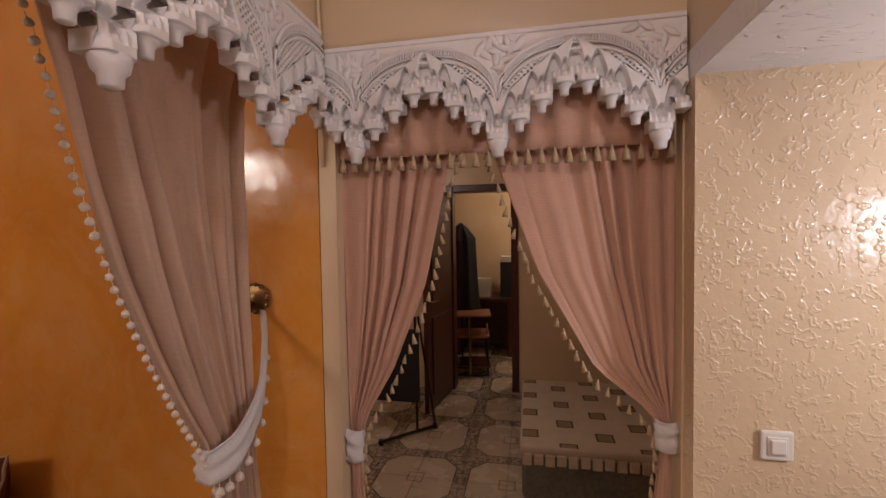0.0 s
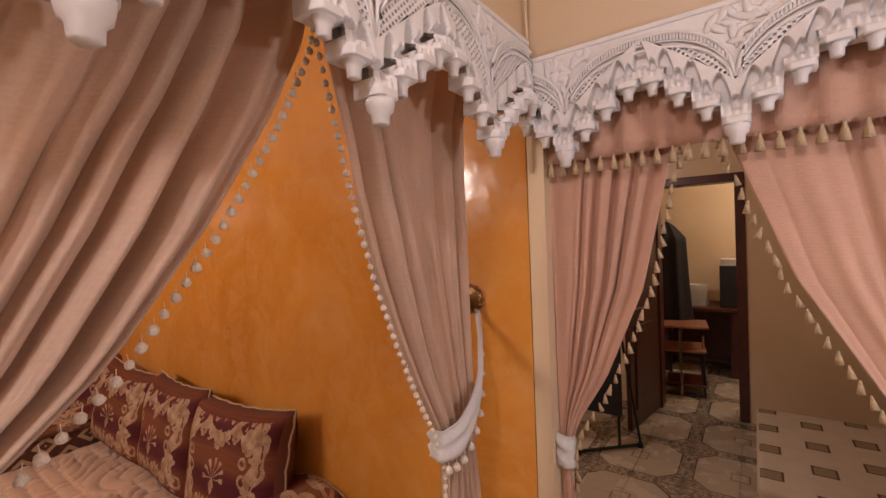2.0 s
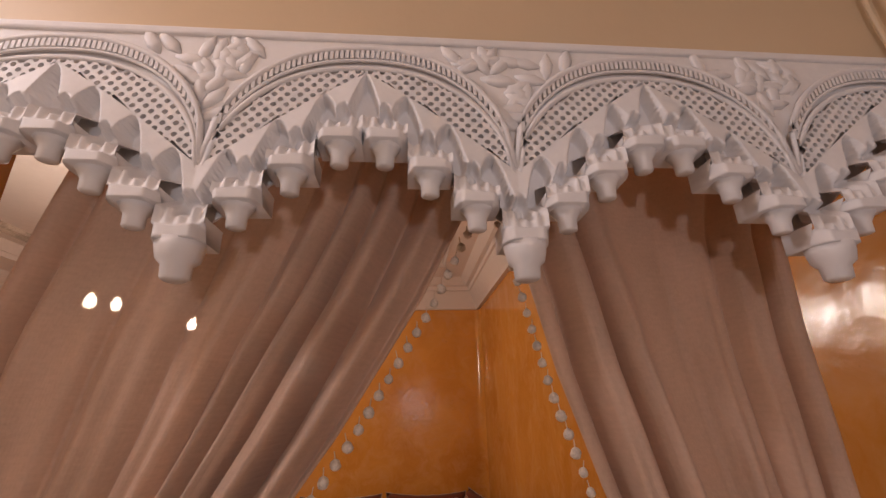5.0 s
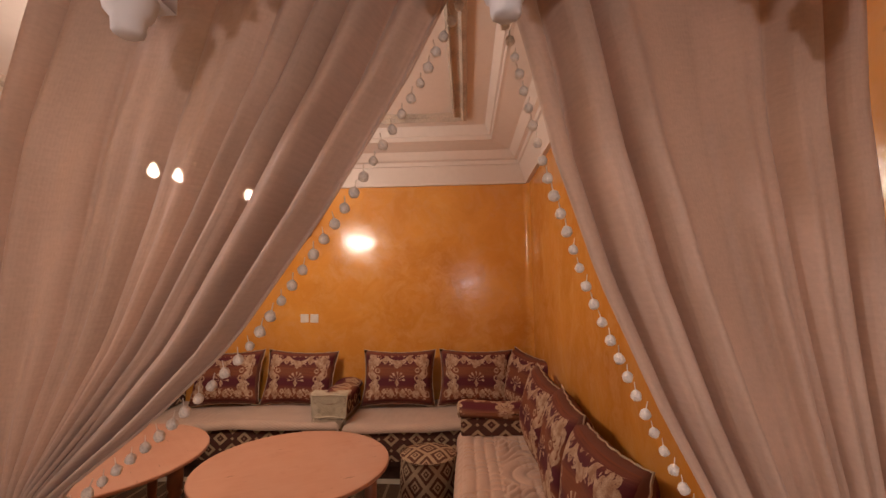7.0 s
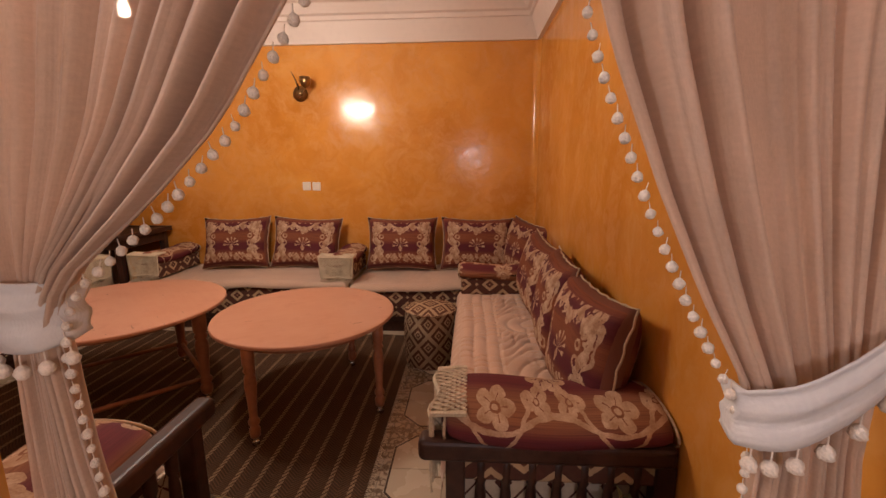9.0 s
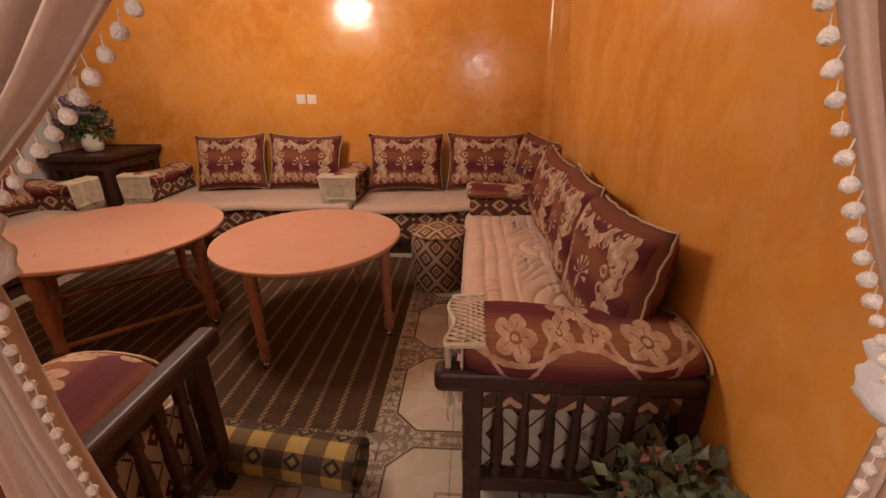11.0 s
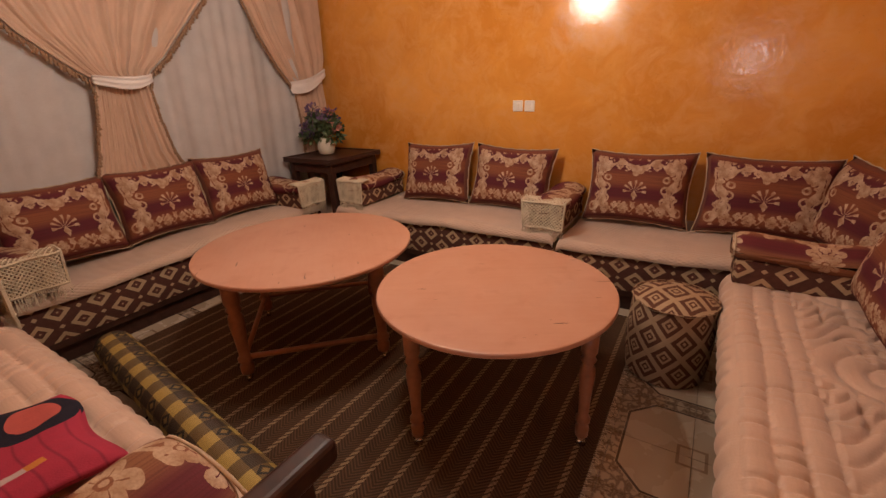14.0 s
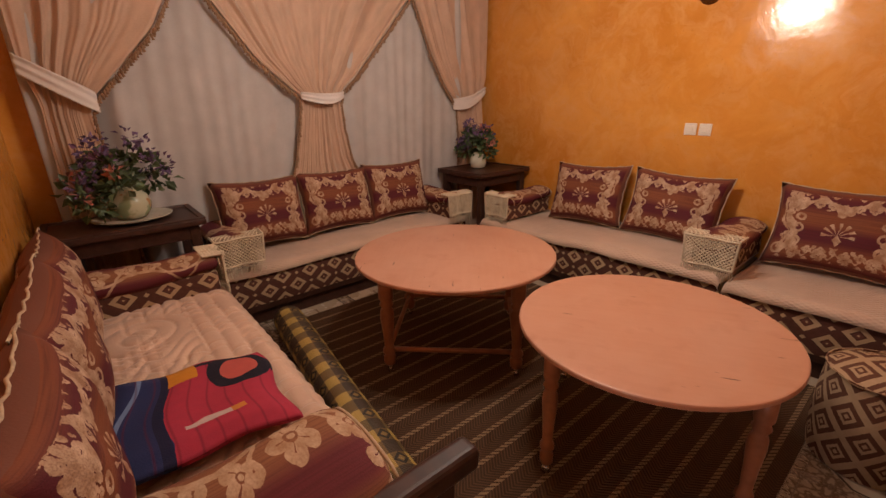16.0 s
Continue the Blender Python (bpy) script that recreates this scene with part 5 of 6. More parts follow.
def bouquet(m, prof, glaze, spread, top, seed, saucer, label):
    rng = random.Random(seed)
    root = thing("flower_vase", m, label, "vase", "flower vases")
    part("vase", lathe(prof, 28), glaze, root, "glazed round vase", True)
    if saucer:
        part("saucer", lathe([(0.05, 0.0), (0.15, 0.006), (0.20, 0.022), (0.205, 0.026), (0.195, 0.024), (0.14, 0.012), (0.04, 0.008)], 36), M["glaze_white"], root, "shallow dish", True)
    zt = prof[-1][1]
    heads = []
    for i in range(16):
        a = rng.uniform(0, 2 * math.pi)
        r = spread * math.sqrt(rng.uniform(0.05, 1))
        h = zt + (top - zt) * (1 - (r / spread) ** 1.4) * rng.uniform(0.6, 1.0) + rng.uniform(-0.05, 0.04)
        heads.append(Vector((r * math.cos(a), r * math.sin(a), h)))
    bm = bmesh.new()
    for h in heads:
        tube([(0, 0, zt - 0.03), (h.x * 0.4, h.y * 0.4, zt + (h.z - zt) * 0.6), h], 0.003, 4, bm)
    tagged(part("stem_bundle", bm, M["leaf"], root), kind="stuff")
    lv, vi, ro = [], [], []
    for h in heads:
        for k in range(26):
            lv.append(ball(rng, h * 0.85 + Vector((0, 0, -0.015)), 0.075, 0.8))
    for i, h in enumerate(heads):
        for k in range(34):
            if i % 3 != 1:
                vi.append(ball(rng, h + Vector((0, 0, 0.025)), 0.046, 1.3))
            elif k < 14:
                ro.append(ball(rng, h + Vector((0, 0, 0.01)), 0.022))
    tagged(part("foliage", blades(rng, lv, 0.058), M["leaf"], root, "dull green leaves"), kind="stuff")
    tagged(part("violet_blossom", blades(rng, vi, 0.034), M["violet"], root, "violet silk flowers"), kind="stuff")
    tagged(part("rose_blossom", blades(rng, ro, 0.040), M["rose"], root, "pink silk flowers"), kind="stuff")
    return root


bouquet(pose(-4.02, 0.53, 0.837), [(0.05, 0.012), (0.075, 0.02), (0.10, 0.06), (0.108, 0.10), (0.095, 0.145), (0.06, 0.175), (0.055, 0.19), (0.062, 0.198)], M["glaze"], 0.27, 0.52, 3, True, "round floral ceramic vase with violet silk flowers on a stand")
bouquet(pose(-4.00, 3.38, 0.837), [(0.045, 0.0), (0.07, 0.01), (0.082, 0.06), (0.078, 0.10), (0.055, 0.135), (0.045, 0.15), (0.05, 0.155)], M["glaze_white"], 0.20, 0.48, 9, False, "white ceramic vase with violet silk flowers in the corner")

# plant on the floor by the sofa end
rng = random.Random(21)
plant = thing("potted_plant", pose(-0.17, 0.56, 0), "leafy artificial plant with pink blossoms in a dark pot", "plant")
part("pot", lathe([(0.07, 0.0), (0.10, 0.01), (0.12, 0.20), (0.13, 0.22), (0.12, 0.225), (0.11, 0.21)], 24), M["wood_dark"], plant, "dark pot", True)
lv, pk = [], []
for i in range(22):
    a, r = rng.uniform(0, 6.28), 0.17 * math.sqrt(rng.random())
    h = Vector((min(0.10, r * math.cos(a) * 1.1), r * math.sin(a) * 0.8, 0.27 + 0.21 * rng.random()))
    for k in range(18):
        lv.append(ball(rng, h, 0.07))
    if i % 5 == 0:
        for k in range(12):
            pk.append(ball(rng, h + Vector((0, -0.03, 0.04)), 0.018))
tagged(part("foliage", blades(rng, lv, 0.052), M["leaf_light"], plant, "variegated green leaves"), kind="stuff")
tagged(part("blossom_cluster", blades(rng, pk, 0.026), M["rose"], plant, "pink blossoms"), kind="stuff")
bm = bmesh.new()
for i in range(9):
    a = i * 0.7
    tube([(0, 0, 0.19), (0.05 * math.cos(a), 0.05 * math.sin(a), 0.33), (0.10 * math.cos(a), 0.10 * math.sin(a), 0.48)], 0.004, 4, bm)
tagged(part("stem_bundle", bm, M["leaf"], plant), kind="stuff")

# ---- crochet doilies ----


def doily(m, w, drop):
    """Openwork cloth over the end of a bolster: local x across, it falls along -z at local y = 0."""
    root = thing("crochet_doily", m, "ecru crochet doily hanging over the sofa arm", "doily", "crochet doilies")
    bm = bmesh.new()

    def Q(s, t):
        x = (s - 0.5) * w * (1 - 0.10 * t)
        if t < 0.25:
            return Vector((x, 0.09 * (1 - t / 0.25), 0.006 - 0.004 * (t / 0.25)))
        d = (t - 0.25) / 0.75
        return Vector((x, -0.012 - 0.012 * math.sin(s * 9), -d * drop))
    n = 12
    for k in range(-n, 2 * n):
        for sg in (1, -1):
            pts = []
            for i in range(13):
                t = i / 12
                s = (k / n + sg * t * 0.9) if sg == 1 else ((k + 0) / n - t * 0.9)
                if 0 <= s <= 1:
                    pts.append(Q(s, t))
            if len(pts) > 1:
                tube(pts, 0.0046, 4, bm)
    for s in (0.0, 1.0):
        tube([Q(s, i / 12) for i in range(13)], 0.009, 5, bm)
    tube([Q(i / 14, 1.0) for i in range(15)], 0.008, 5, bm)
    tube([Q(i / 14, 0.28) for i in range(15)], 0.009, 5, bm)
    part("net", bm, M["crochet"], root)
    bm = bmesh.new()
    r = random.Random(4)
    for i in range(40):
        q = Q(i / 39, 1.0)
        l = r.uniform(0.05, 0.085)
        tube([q, q + Vector((r.uniform(-0.008, 0.008), -0.004, -l * 0.5)), q + Vector((r.uniform(-0.016, 0.016), 0.0, -l))], 0.0022, 3, bm)
    tagged(part("fringe", bm, M["crochet"], root, "long cotton fringe"), kind="stuff")
    return root


doily(pose(-1.76, 3.105, 0.675), 0.30, 0.18)
doily(pose(-3.48, 3.105, 0.675), 0.28, 0.18)
doily(pose(-3.77, 2.92, 0.675, 0, 0, 90), 0.28, 0.18)
doily(pose(-3.77, 1.02, 0.675, 0, 0, 90), 0.30, 0.18)
doily(pose(-3.60, 0.845, 0.675, 0, 0, 180), 0.22, 0.18)
doily(pose(-0.722, 0.935, 0.698, 0, 0, -90), 0.30, 0.22)

# ---- folded blanket on the sofa ----
g = G("printed_fleece", 0.9, 0, 0.2)
u = g.uv()
x, y, _ = g.xyz(u)
n = g.f("MULTIPLY", g.f("SUBTRACT", g.noise(9, 2, u), 0.5), 0.05)
yy = g.f("ADD", y, n)
c = g.mix(g.f("GREATER_THAN", g.f("ADD", x, n), 0.20), (0.020, 0.032, 0.105), (0.42, 0.035, 0.065))
trim = g.f("LESS_THAN", g.f("ABSOLUTE", g.f("SUBTRACT", g.f("ADD", x, g.f("MULTIPLY", g.f("SINE", g.f("MULTIPLY", y, 7.0)), 0.02)), 0.085)), 0.008)
c = g.mix(trim, c, (0.16, 0.24, 0.42))
seam = g.ramp(g.f("ABSOLUTE", g.f("SUBTRACT", g.f("FRACT", g.f("DIVIDE", x, 0.06)), 0.5)), [(0.0, 0.55), (0.10, 0.0)])
c = g.mix(seam, c, (0.12, 0.012, 0.030))
# shade in the crease of the fold, coloured in as a near-black strip
fold_shade = g.f("LESS_THAN", g.f("ABSOLUTE", g.f("SUBTRACT", x, 0.185)), 0.016)
c = g.mix(fold_shade, c, (0.010, 0.014, 0.045))
sweep = g.f("LESS_THAN", g.f("ABSOLUTE", g.f("SUBTRACT", y, g.f("SUBTRACT", 0.575, g.f("MULTIPLY", g.f("POWER", g.f("MAXIMUM", g.f("SUBTRACT", x, 0.27), 0.0), 2.0), 1.2)))), 0.026)
c = g.mix(g.f("MULTIPLY", sweep, g.f("GREATER_THAN", x, 0.28)), c, (0.010, 0.012, 0.02))
ex, ey = g.f("SUBTRACT", x, 0.44), g.f("SUBTRACT", yy, 0.47)
el = g.f("ADD", g.f("MULTIPLY", g.f("MULTIPLY", ex, ex), 75.0), g.f("MULTIPLY", g.f("MULTIPLY", ey, ey), 42.0))
ringm = g.f("MULTIPLY", g.f("LESS_THAN", el, 1.0), g.f("GREATER_THAN", el, 0.36))
c = g.mix(ringm, c, (0.010, 0.012, 0.02))
c = g.mix(g.f("LESS_THAN", el, 0.36), c, (0.50, 0.10, 0.08))
yel = g.f("MULTIPLY", g.f("GREATER_THAN", yy, 0.46), g.f("LESS_THAN", g.f("ABSOLUTE", g.f("SUBTRACT", x, 0.245)), 0.05))
c = g.mix(yel, c, (0.60, 0.24, 0.02))
bar = g.f("MULTIPLY", g.f("LESS_THAN", g.f("ABSOLUTE", g.f("SUBTRACT", yy, 0.14)), 0.014), g.f("LESS_THAN", g.f("ABSOLUTE", g.f("SUBTRACT", x, 0.32)), 0.075))
c = g.mix(bar, c, (0.55, 0.45, 0.40))
tip = g.f("MULTIPLY", g.f("LESS_THAN", g.f("ABSOLUTE", g.f("SUBTRACT", yy, 0.14)), 0.016), g.f("LESS_THAN", g.f("ABSOLUTE", g.f("SUBTRACT", x, 0.405)), 0.022))
c = g.mix(tip, c, (0.58, 0.22, 0.04))
c = g.mix(g.f("MULTIPLY", g.noise(30, 3, u), 0.30), c, (0.05, 0.03, 0.05))
g.color(c)
g.bump(seam, -0.4, 0.006)
g.bump(g.noise(200, 2, u), 0.4, 0.004)
M["fleece"] = g.m
bl = thing("folded_blanket", pose(-2.38, 0.47, 0.494, 0, 0, -9), "folded pink and navy fleece blanket on the quilted sofa", "blanket")


def BP(u_, v_):
    # corners run from the wall side to the seat edge
    a = Vector((-0.28, -0.25)).lerp(Vector((0.26, -0.25)), v_)
    b = Vector((-0.24, 0.24)).lerp(Vector((0.22, 0.29)), v_)
    q = a.lerp(b, u_)
    e = min(u_, 1 - u_, v_, 1 - v_)
    return Vector((q.x + 0.012 * math.sin(7 * u_), q.y + 0.012 * math.sin(8 * v_), 0.014 + 0.020 * min(1, e * 9) + 0.005 * math.sin(13 * u_ + 5 * v_)))


for k in range(2):
    ob = part("layer", grid(BP, 40, 40, lambda a, b: (a * 0.55, (1 - b) * 0.62)), M["fleece"], bl, "", True, True, m=Matrix.Translation((0.01 * k, -0.008 * k, 0.014 * k - 0.006)))
    s = ob.modifiers.new("thick", "SOLIDIFY")
    s.thickness, s.offset = 0.012, 0

# ---- wall fixtures ----


def switch(m, w, label):
    root = thing("wall_switch", m, label, "switch", "wall switches")
    part("plate", boxm(-w / 2, -0.010, -w / 2, w / 2, 0.0, w / 2, bevel=0.004), M["switch"], root)
    part("recess", boxm(-w * 0.31, -0.0125, -w * 0.31, w * 0.31, -0.009, w * 0.31, bevel=0.001), M["switch"], root)
    part("rocker", boxm(-w * 0.24, -0.017, -w * 0.25, w * 0.24, -0.011, w * 0.25, bevel=0.003), M["switch"], root)
    return root


switch(pose(-2.235, D, 1.235), 0.082, "ivory wall socket plate on the ochre wall")
switch(pose(-2.137, D, 1.233, 0, 1.5, 0), 0.082, "ivory wall socket plate on the ochre wall")
switch(pose(-0.0605, -1.012, 1.170, 0, 0, -90), 0.060, "ivory light switch on the troweled cream wall")

sc = thing("wall_lamp", pose(-2.235, D, 2.10) @ Matrix.Scale(1.3, 4), "antique brass wall lamp with a glass cup", "wall lamp")
part("rosette", lathe([(0.01, 0), (0.05, 0.003), (0.055, 0.010), (0.035, 0.018), (0.02, 0.03), (0.004, 0.034)], 24, m=pose(0, 0, 0.0, 90, 0, 0)), M["brass"], sc, smooth=True)
part("arm", tube([(0, -0.02, 0), (0.02, -0.07, -0.03), (0.05, -0.10, -0.02), (0.075, -0.10, 0.03)], 0.007, 8), M["brass"], sc, smooth=True)
part("finial", tube([(-0.005, -0.02, 0.03), (-0.025, -0.03, 0.10), (-0.05, -0.03, 0.15)], [0.007, 0.005, 0.002], 6), M["brass"], sc, smooth=True)
part("cup", lathe([(0.012, 0.03), (0.03, 0.04), (0.04, 0.07), (0.036, 0.10), (0.034, 0.10), (0.036, 0.07), (0.01, 0.045)], 20, m=Matrix.Translation((0.075, -0.10, 0))), M["brass"], sc, smooth=True)

g = G("lit_bulb", 0.4)
g.b.inputs["Emission Color"].default_value = (1.0, 0.80, 0.58, 1)
g.b.inputs["Emission Strength"].default_value = 120.0
M["bulb"] = g.m
ch = thing("chandelier", pose(CH.x, CH.y, 0), "brass chandelier with three lit bulbs", "chandelier")
part("rose", lathe([(0.01, CEIL - 0.06), (0.05, CEIL - 0.04), (0.07, CEIL), (0.01, CEIL)], 24), M["brass"], ch, smooth=True)
part("rod", tube([(0, 0, CEIL - 0.05), (0, 0, 2.36)], 0.009), M["brass"], ch, smooth=True)
part("body", lathe([(0.006, 2.22), (0.02, 2.24), (0.045, 2.28), (0.03, 2.32), (0.012, 2.36), (0.02, 2.40), (0.01, 2.43)], 20), M["brass"], ch, smooth=True)
for b in BULBS:
    d = b - Vector((CH.x, CH.y, 0))
    part("arm", tube([(0, 0, 2.29), (d.x * 0.5, d.y * 0.5, 2.24), (d.x, d.y, 2.28), (d.x, d.y, b.z + 0.075)], 0.007, 8), M["brass"], ch, smooth=True)
    part("socket", lathe([(0.012, b.z + 0.040), (0.016, b.z + 0.042), (0.015, b.z + 0.085), (0.006, b.z + 0.09)], 14, m=Matrix.Translation((d.x, d.y, 0))), M["brass"], ch, smooth=True)
    o = part("bulb", lathe([(0.002, b.z - 0.034), (0.018, b.z - 0.028), (0.027, b.z - 0.008), (0.024, b.z + 0.014), (0.013, b.z + 0.036), (0.012, b.z + 0.042)], 16, m=Matrix.Translation((d.x, d.y, 0))), M["bulb"], ch, "glowing bulb", True)
    o.visible_shadow = False

# cable down the corner of the hall
cab = thing("wall_cable", pose(0, 0, 0), "thin cream cable running down the wall corner", "cable")
part("wire", tube([(-0.03, -0.022, 2.75), (-0.024, -0.020, 2.4), (-0.030, -0.024, 2.2), (-0.016, -0.020, 2.09), (-0.008, -0.018, 1.85), (-0.006, -0.016, 1.78)], 0.004, 6), M["cream"], cab, smooth=True)

# ---- the small room and the study behind the doorway ----
fr = thing("door_frame", pose(0, 0, 0), "dark mahogany door frame", "door frame")
part("jamb", boxm(3.25, 0.225, 0, 3.435, 0.295, 2.09, bevel=0.006), M["wood_red"], fr)
part("jamb", boxm(3.25, -0.425, 0, 3.435, -0.355, 2.09, bevel=0.006), M["wood_red"], fr)
part("head", boxm(3.25, -0.356, 2.02, 3.435, 0.226, 2.09, bevel=0.006), M["wood_red"], fr)
dl = thing("door_1", pose(3.245, 0.262, 0, 0, 0, 171), "open dark mahogany door leaf", "door", kind="structure")
part("leaf", boxm(0.0, -0.02, 0.012, 0.66, 0.02, 2.01, bevel=0.004), M["wood_red"], dl)
for z0, z1 in ((0.15, 0.85), (1.0, 1.8)):
    part("panel", boxm(0.10, 0.018, z0, 0.56, 0.032, z1, bevel=0.008), M["wood_red"], dl)
part("door_handle", tube([(0.60, 0.02, 1.0), (0.60, 0.06, 1.0), (0.50, 0.065, 1.0)], 0.008), M["brass"], dl)

g = G("banquette_cover", 0.85, 0, 0.2)
u = g.uv()
x, y, _ = g.xyz(u)
qx = g.f("ABSOLUTE", g.f("SUBTRACT", g.f("FLOORED_MODULO", g.f("ADD", x, g.f("MULTIPLY", g.f("FLOOR", g.f("DIVIDE", y, 0.21)), 0.15)), 0.30), 0.15))
qy = g.f("ABSOLUTE", g.f("SUBTRACT", g.f("FLOORED_MODULO", y, 0.21), 0.105))
sqr = g.f("MAXIMUM", qx, qy)
c = g.mix(g.noise(12, 3, u), (0.42, 0.34, 0.26), (0.52, 0.43, 0.33))
c = g.mix(g.f("LESS_THAN", sqr, 0.045), c, (0.24, 0.18, 0.11))
c = g.mix(g.f("LESS_THAN", g.f("ABSOLUTE", g.f("SUBTRACT", sqr, 0.045)), 0.005), c, (0.10, 0.06, 0.04))
g.color(c)
weave_bump(g, u)
M["cover"] = g.m
M["grey_side"] = plain("grey_green_fabric", (0.17, 0.155, 0.11), 0.85, var=0.4, scale=60, bump=0.5)
bed = thing("banquette", pose(0, 0, 0), "low banquette with a square-patterned cover and lace edge", "banquette")
part("base", boxm(1.40, -1.30, 0.0, 2.42, -0.52, 0.24, bevel=0.01), M["wood_dark"], bed, "dark base")
part("mattress", boxm(1.36, -1.34, 0.10, 2.44, -0.48, 0.40, bevel=0.03, seg=3), M["grey_side"], bed, "grey green fringed side")
part("cover", boxm(1.345, -1.35, 0.36, 2.445, -0.47, 0.425, bevel=0.025, seg=3), M["cover"], bed, "cream cover with woven squares")
bm = bmesh.new()
for i in range(13):
    box(bm, 1.333, -0.535 - i * 0.062, 0.318 + 0.006 * (i % 2), 1.343, -0.483 - i * 0.062, 0.385, 0.008, 2)
tagged(part("lace_edge", bm, M["crochet"], bed, "scalloped lace edge"), kind="stuff")

rk = thing("folding_stand", pose(0, 0, 0), "black metal folding stand with a dark board", "stand")
part("foot", tube([(2.01, 0.60, 0.025), (2.37, 0.23, 0.025)], 0.013), M["black_metal"], rk)
part("foot_pad", tube([(2.36, 0.24, 0.005), (2.36, 0.24, 0.04)], 0.02), M["black_metal"], rk)
part("foot_pad", tube([(2.02, 0.59, 0.005), (2.02, 0.59, 0.04)], 0.02), M["black_metal"], rk)
part("pole", tube([(2.24, 0.36, 0.03), (2.22, 0.36, 0.95)], 0.011), M["black_metal"], rk)
part("pole", tube([(2.36, 0.24, 0.03), (2.24, 0.34, 0.95)], 0.010), M["black_metal"], rk)
part("board", boxm(2.17, 0.32, 0.28, 2.20, 0.75, 0.86, bevel=0.012), M["black"], rk, "dark board")

dk = thing("desk", pose(4.75, 0.05, 0), "dark mahogany desk with drawers in the study", "desk")
part("top", boxm(-0.30, -0.75, 0.72, 0.33, 0.75, 0.76, bevel=0.006), M["wood_red"], dk)
for y0 in (-0.72, 0.30):
    part("pedestal", boxm(-0.27, y0, 0.0, 0.33, y0 + 0.42, 0.72, bevel=0.004), M["wood_red"], dk)
    for k in range(3):
        part("drawer", boxm(-0.29, y0 + 0.02, 0.06 + k * 0.22, -0.265, y0 + 0.40, 0.26 + k * 0.22, bevel=0.006), M["wood_red"], dk)
part("modesty_panel", boxm(0.1, -0.30, 0.1, 0.13, 0.30, 0.72), M["wood_red"], dk)
bx = thing("file_box", pose(4.72, -0.32, 0.76), "black box topped with a stack of papers", "box")
part("box", boxm(-0.14, -0.16, 0.0, 0.14, 0.16, 0.46, bevel=0.008), M["black"], bx)
for k in range(6):
    part("paper", boxm(-0.13, -0.15, 0.46 + k * 0.012, 0.13, 0.15, 0.470 + k * 0.012), M["paper"], bx, m=pose(0, 0, 0, 0, 0, (k * 37) % 9 - 4))
pp = thing("paper_stack", pose(4.70, 0.06, 0.76), "loose stack of papers and folders on the desk", "papers")
for k in range(8):
    part("sheet", boxm(-0.10, -0.09, k * 0.03, 0.10, 0.09, k * 0.03 + 0.026), M["paper"], pp, m=pose(0, 0, 0, 0, 0, (k * 53) % 17 - 8))
chair = thing("school_chair", pose(3.86, 0.13, 0, 0, 0, 8), "steel framed chair with a brown wooden writing tablet", "chair")
part("tablet", boxm(-0.24, -0.22, 0.675, 0.16, 0.18, 0.70, bevel=0.012), M["beech_leg"], chair, "brown wooden writing tablet")
part("book_shelf", boxm(-0.20, -0.21, 0.10, 0.18, 0.15, 0.125, bevel=0.01), M["wood_red"], chair)
part("brace", tube([(-0.17, -0.17, 0.60), (0.10, -0.19, 0.14)], 0.012), M["steel"], chair)
part("post", tube([(-0.19, 0.02, 0.02), (-0.19, 0.02, 0.675)], 0.014), M["steel"], chair)
part("seat", boxm(-0.20, -0.20, 0.43, 0.20, 0.20, 0.46, bevel=0.02), M["beech_leg"], chair)
part("backrest", boxm(-0.20, 0.17, 0.60, 0.20, 0.20, 1.0, bevel=0.02), M["wood_dark"], chair)
for sx in (-0.17, 0.17):
    part("leg", tube([(sx, -0.18, 0.0), (sx, -0.17, 0.43)], 0.012), M["black_metal"], chair)
    part("leg", tube([(sx, 0.19, 0.0), (sx, 0.18, 1.0)], 0.012), M["black_metal"], chair)
    part("skid", tube([(sx, -0.19, 0.012), (sx, 0.20, 0.012)], 0.012), M["black_metal"], chair)
coat = thing("hanging_coat", pose(4.05, 0.27, 0), "long black coat hung over a stand in the study", "coat")


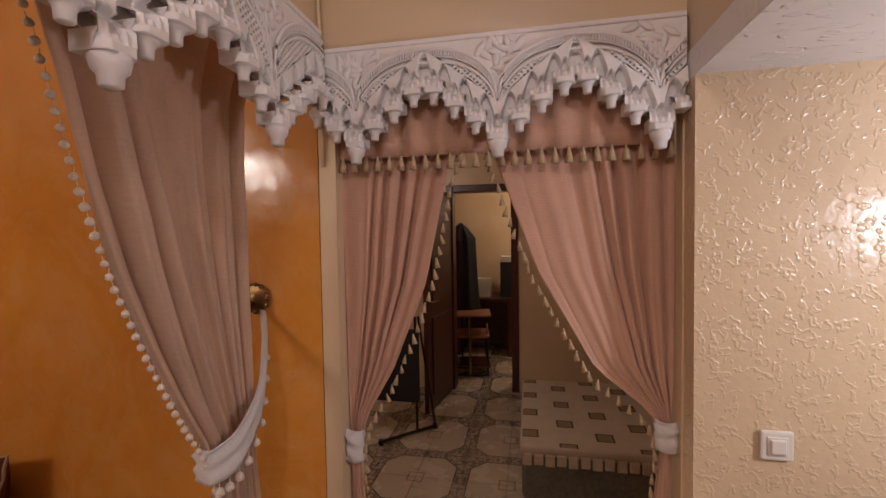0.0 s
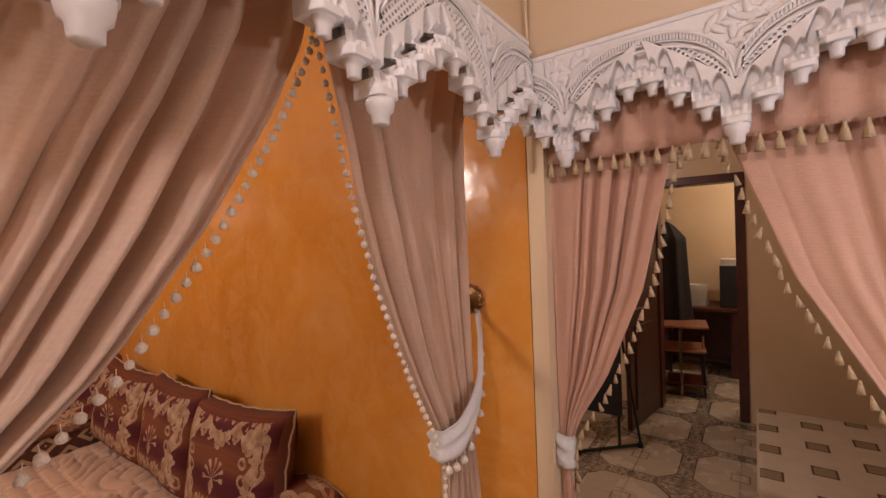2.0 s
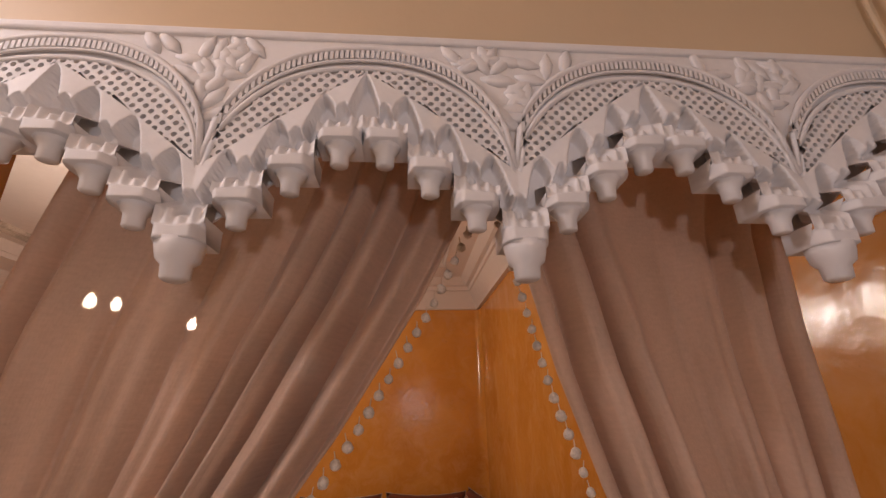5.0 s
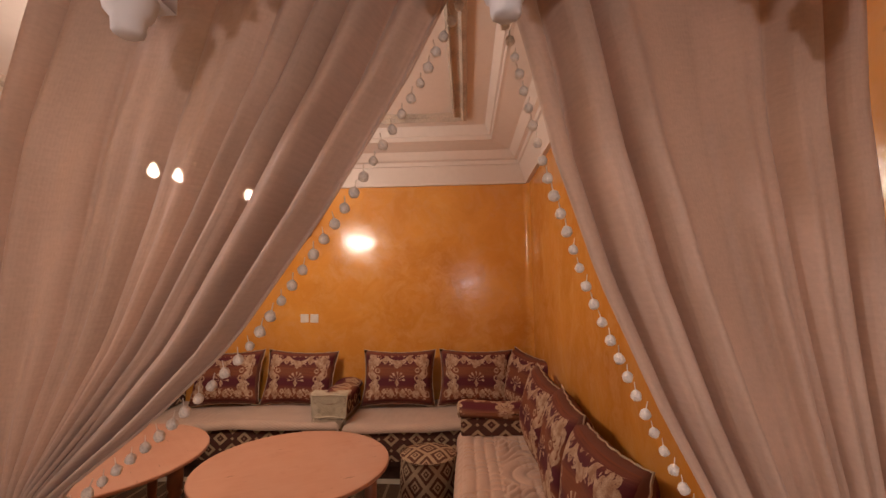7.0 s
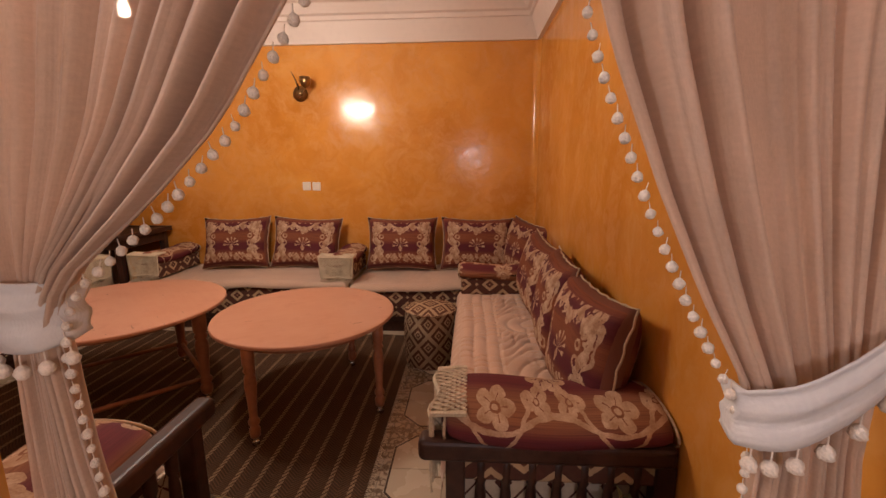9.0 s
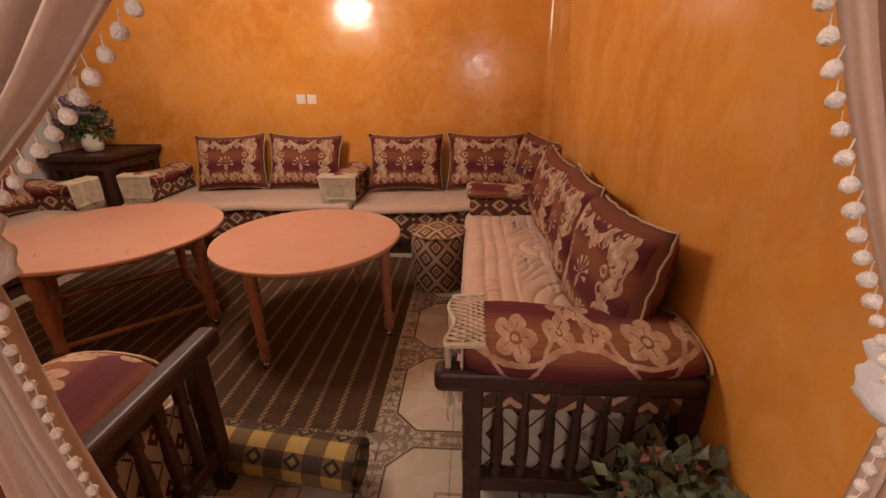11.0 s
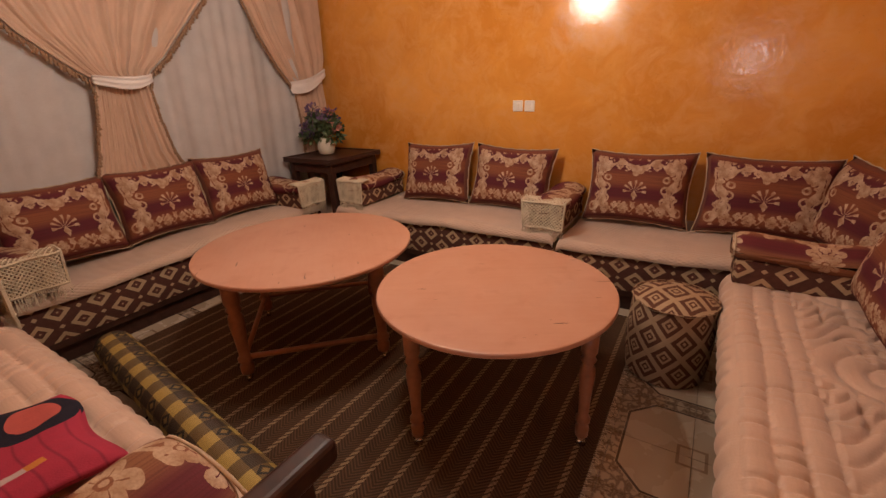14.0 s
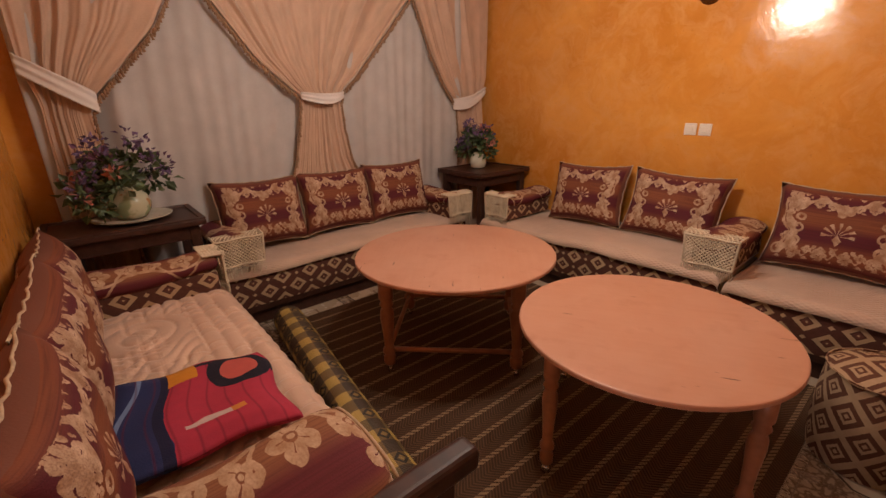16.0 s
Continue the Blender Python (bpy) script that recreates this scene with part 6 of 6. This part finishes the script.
def CP(u_, v_):
    a = 2 * math.pi * u_
    r = steps([(0, 0.02), (0.05, 0.08), (0.16, 0.17), (0.6, 0.19), (1, 0.22)], v_)
    return Vector((r * 0.7 * math.cos(a) * (1 + 0.10 * math.sin(7 * a)), r * math.sin(a) * (1 + 0.08 * math.sin(6 * a)), 1.72 - 1.05 * v_))


part("cloth", grid(CP, 60, 24, lambda a, b: (a, b), True), M["black"], coat, "", True, True)
part("pole", tube([(0, 0, 0.0), (0, 0, 1.73)], 0.014), M["black_metal"], coat)
part("foot", lathe([(0.12, 0.0), (0.12, 0.02), (0.02, 0.03)], 20), M["black_metal"], coat)

hl = thing("hall_lamp", pose(-1.95, -0.45, 2.75), "round ceiling lamp in the hall", "ceiling lamp")
part("base", lathe([(0.02, -0.02), (0.10, -0.02), (0.11, 0.0), (0.02, 0.0)], 24), M["brass"], hl)

# ---- floor tiles ----
bm = boxm(-0.1485, -0.1485, -0.006, 0.1485, 0.1485, 0.0)
TILE_MESH = mesh_of("tile", bm, M["tile"])
rest_v, rest_f = [], []
x0, y0 = -0.445 + 0.15 - 4.2, -0.08 + 0.15 - 3.3
for i in range(33):
    for j in range(25):
        cx, cy = x0 + i * 0.3, y0 + j * 0.3
        if -1.45 < cx < 2.3 and -0.75 < cy < 2.9 and not (0.1 < cx and cy > 0.9) and not (cx > -0.55 and cx < 0.2 and cy > 1.1):
            t = new("tile", TILE_MESH)
            t.parent = floor
            t.location = (cx, cy, 0)
        else:
            k = len(rest_v)
            rest_v += [(cx + sx * 0.1485, cy + sy * 0.1485, z) for z in (-0.006, 0.0) for sx, sy in ((-1, -1), (1, -1), (1, 1), (-1, 1))]
            rest_f += [(k + 4, k + 5, k + 6, k + 7), (k, k + 1, k + 5, k + 4), (k + 1, k + 2, k + 6, k + 5), (k + 2, k + 3, k + 7, k + 6), (k + 3, k, k + 4, k + 7)]
me = bpy.data.meshes.new("tiles")
me.from_pydata(rest_v, [], rest_f)
me.materials.append(M["tile"])
rt = new("tiles", me)
rt.parent = floor
tagged(rt, kind="stuff")
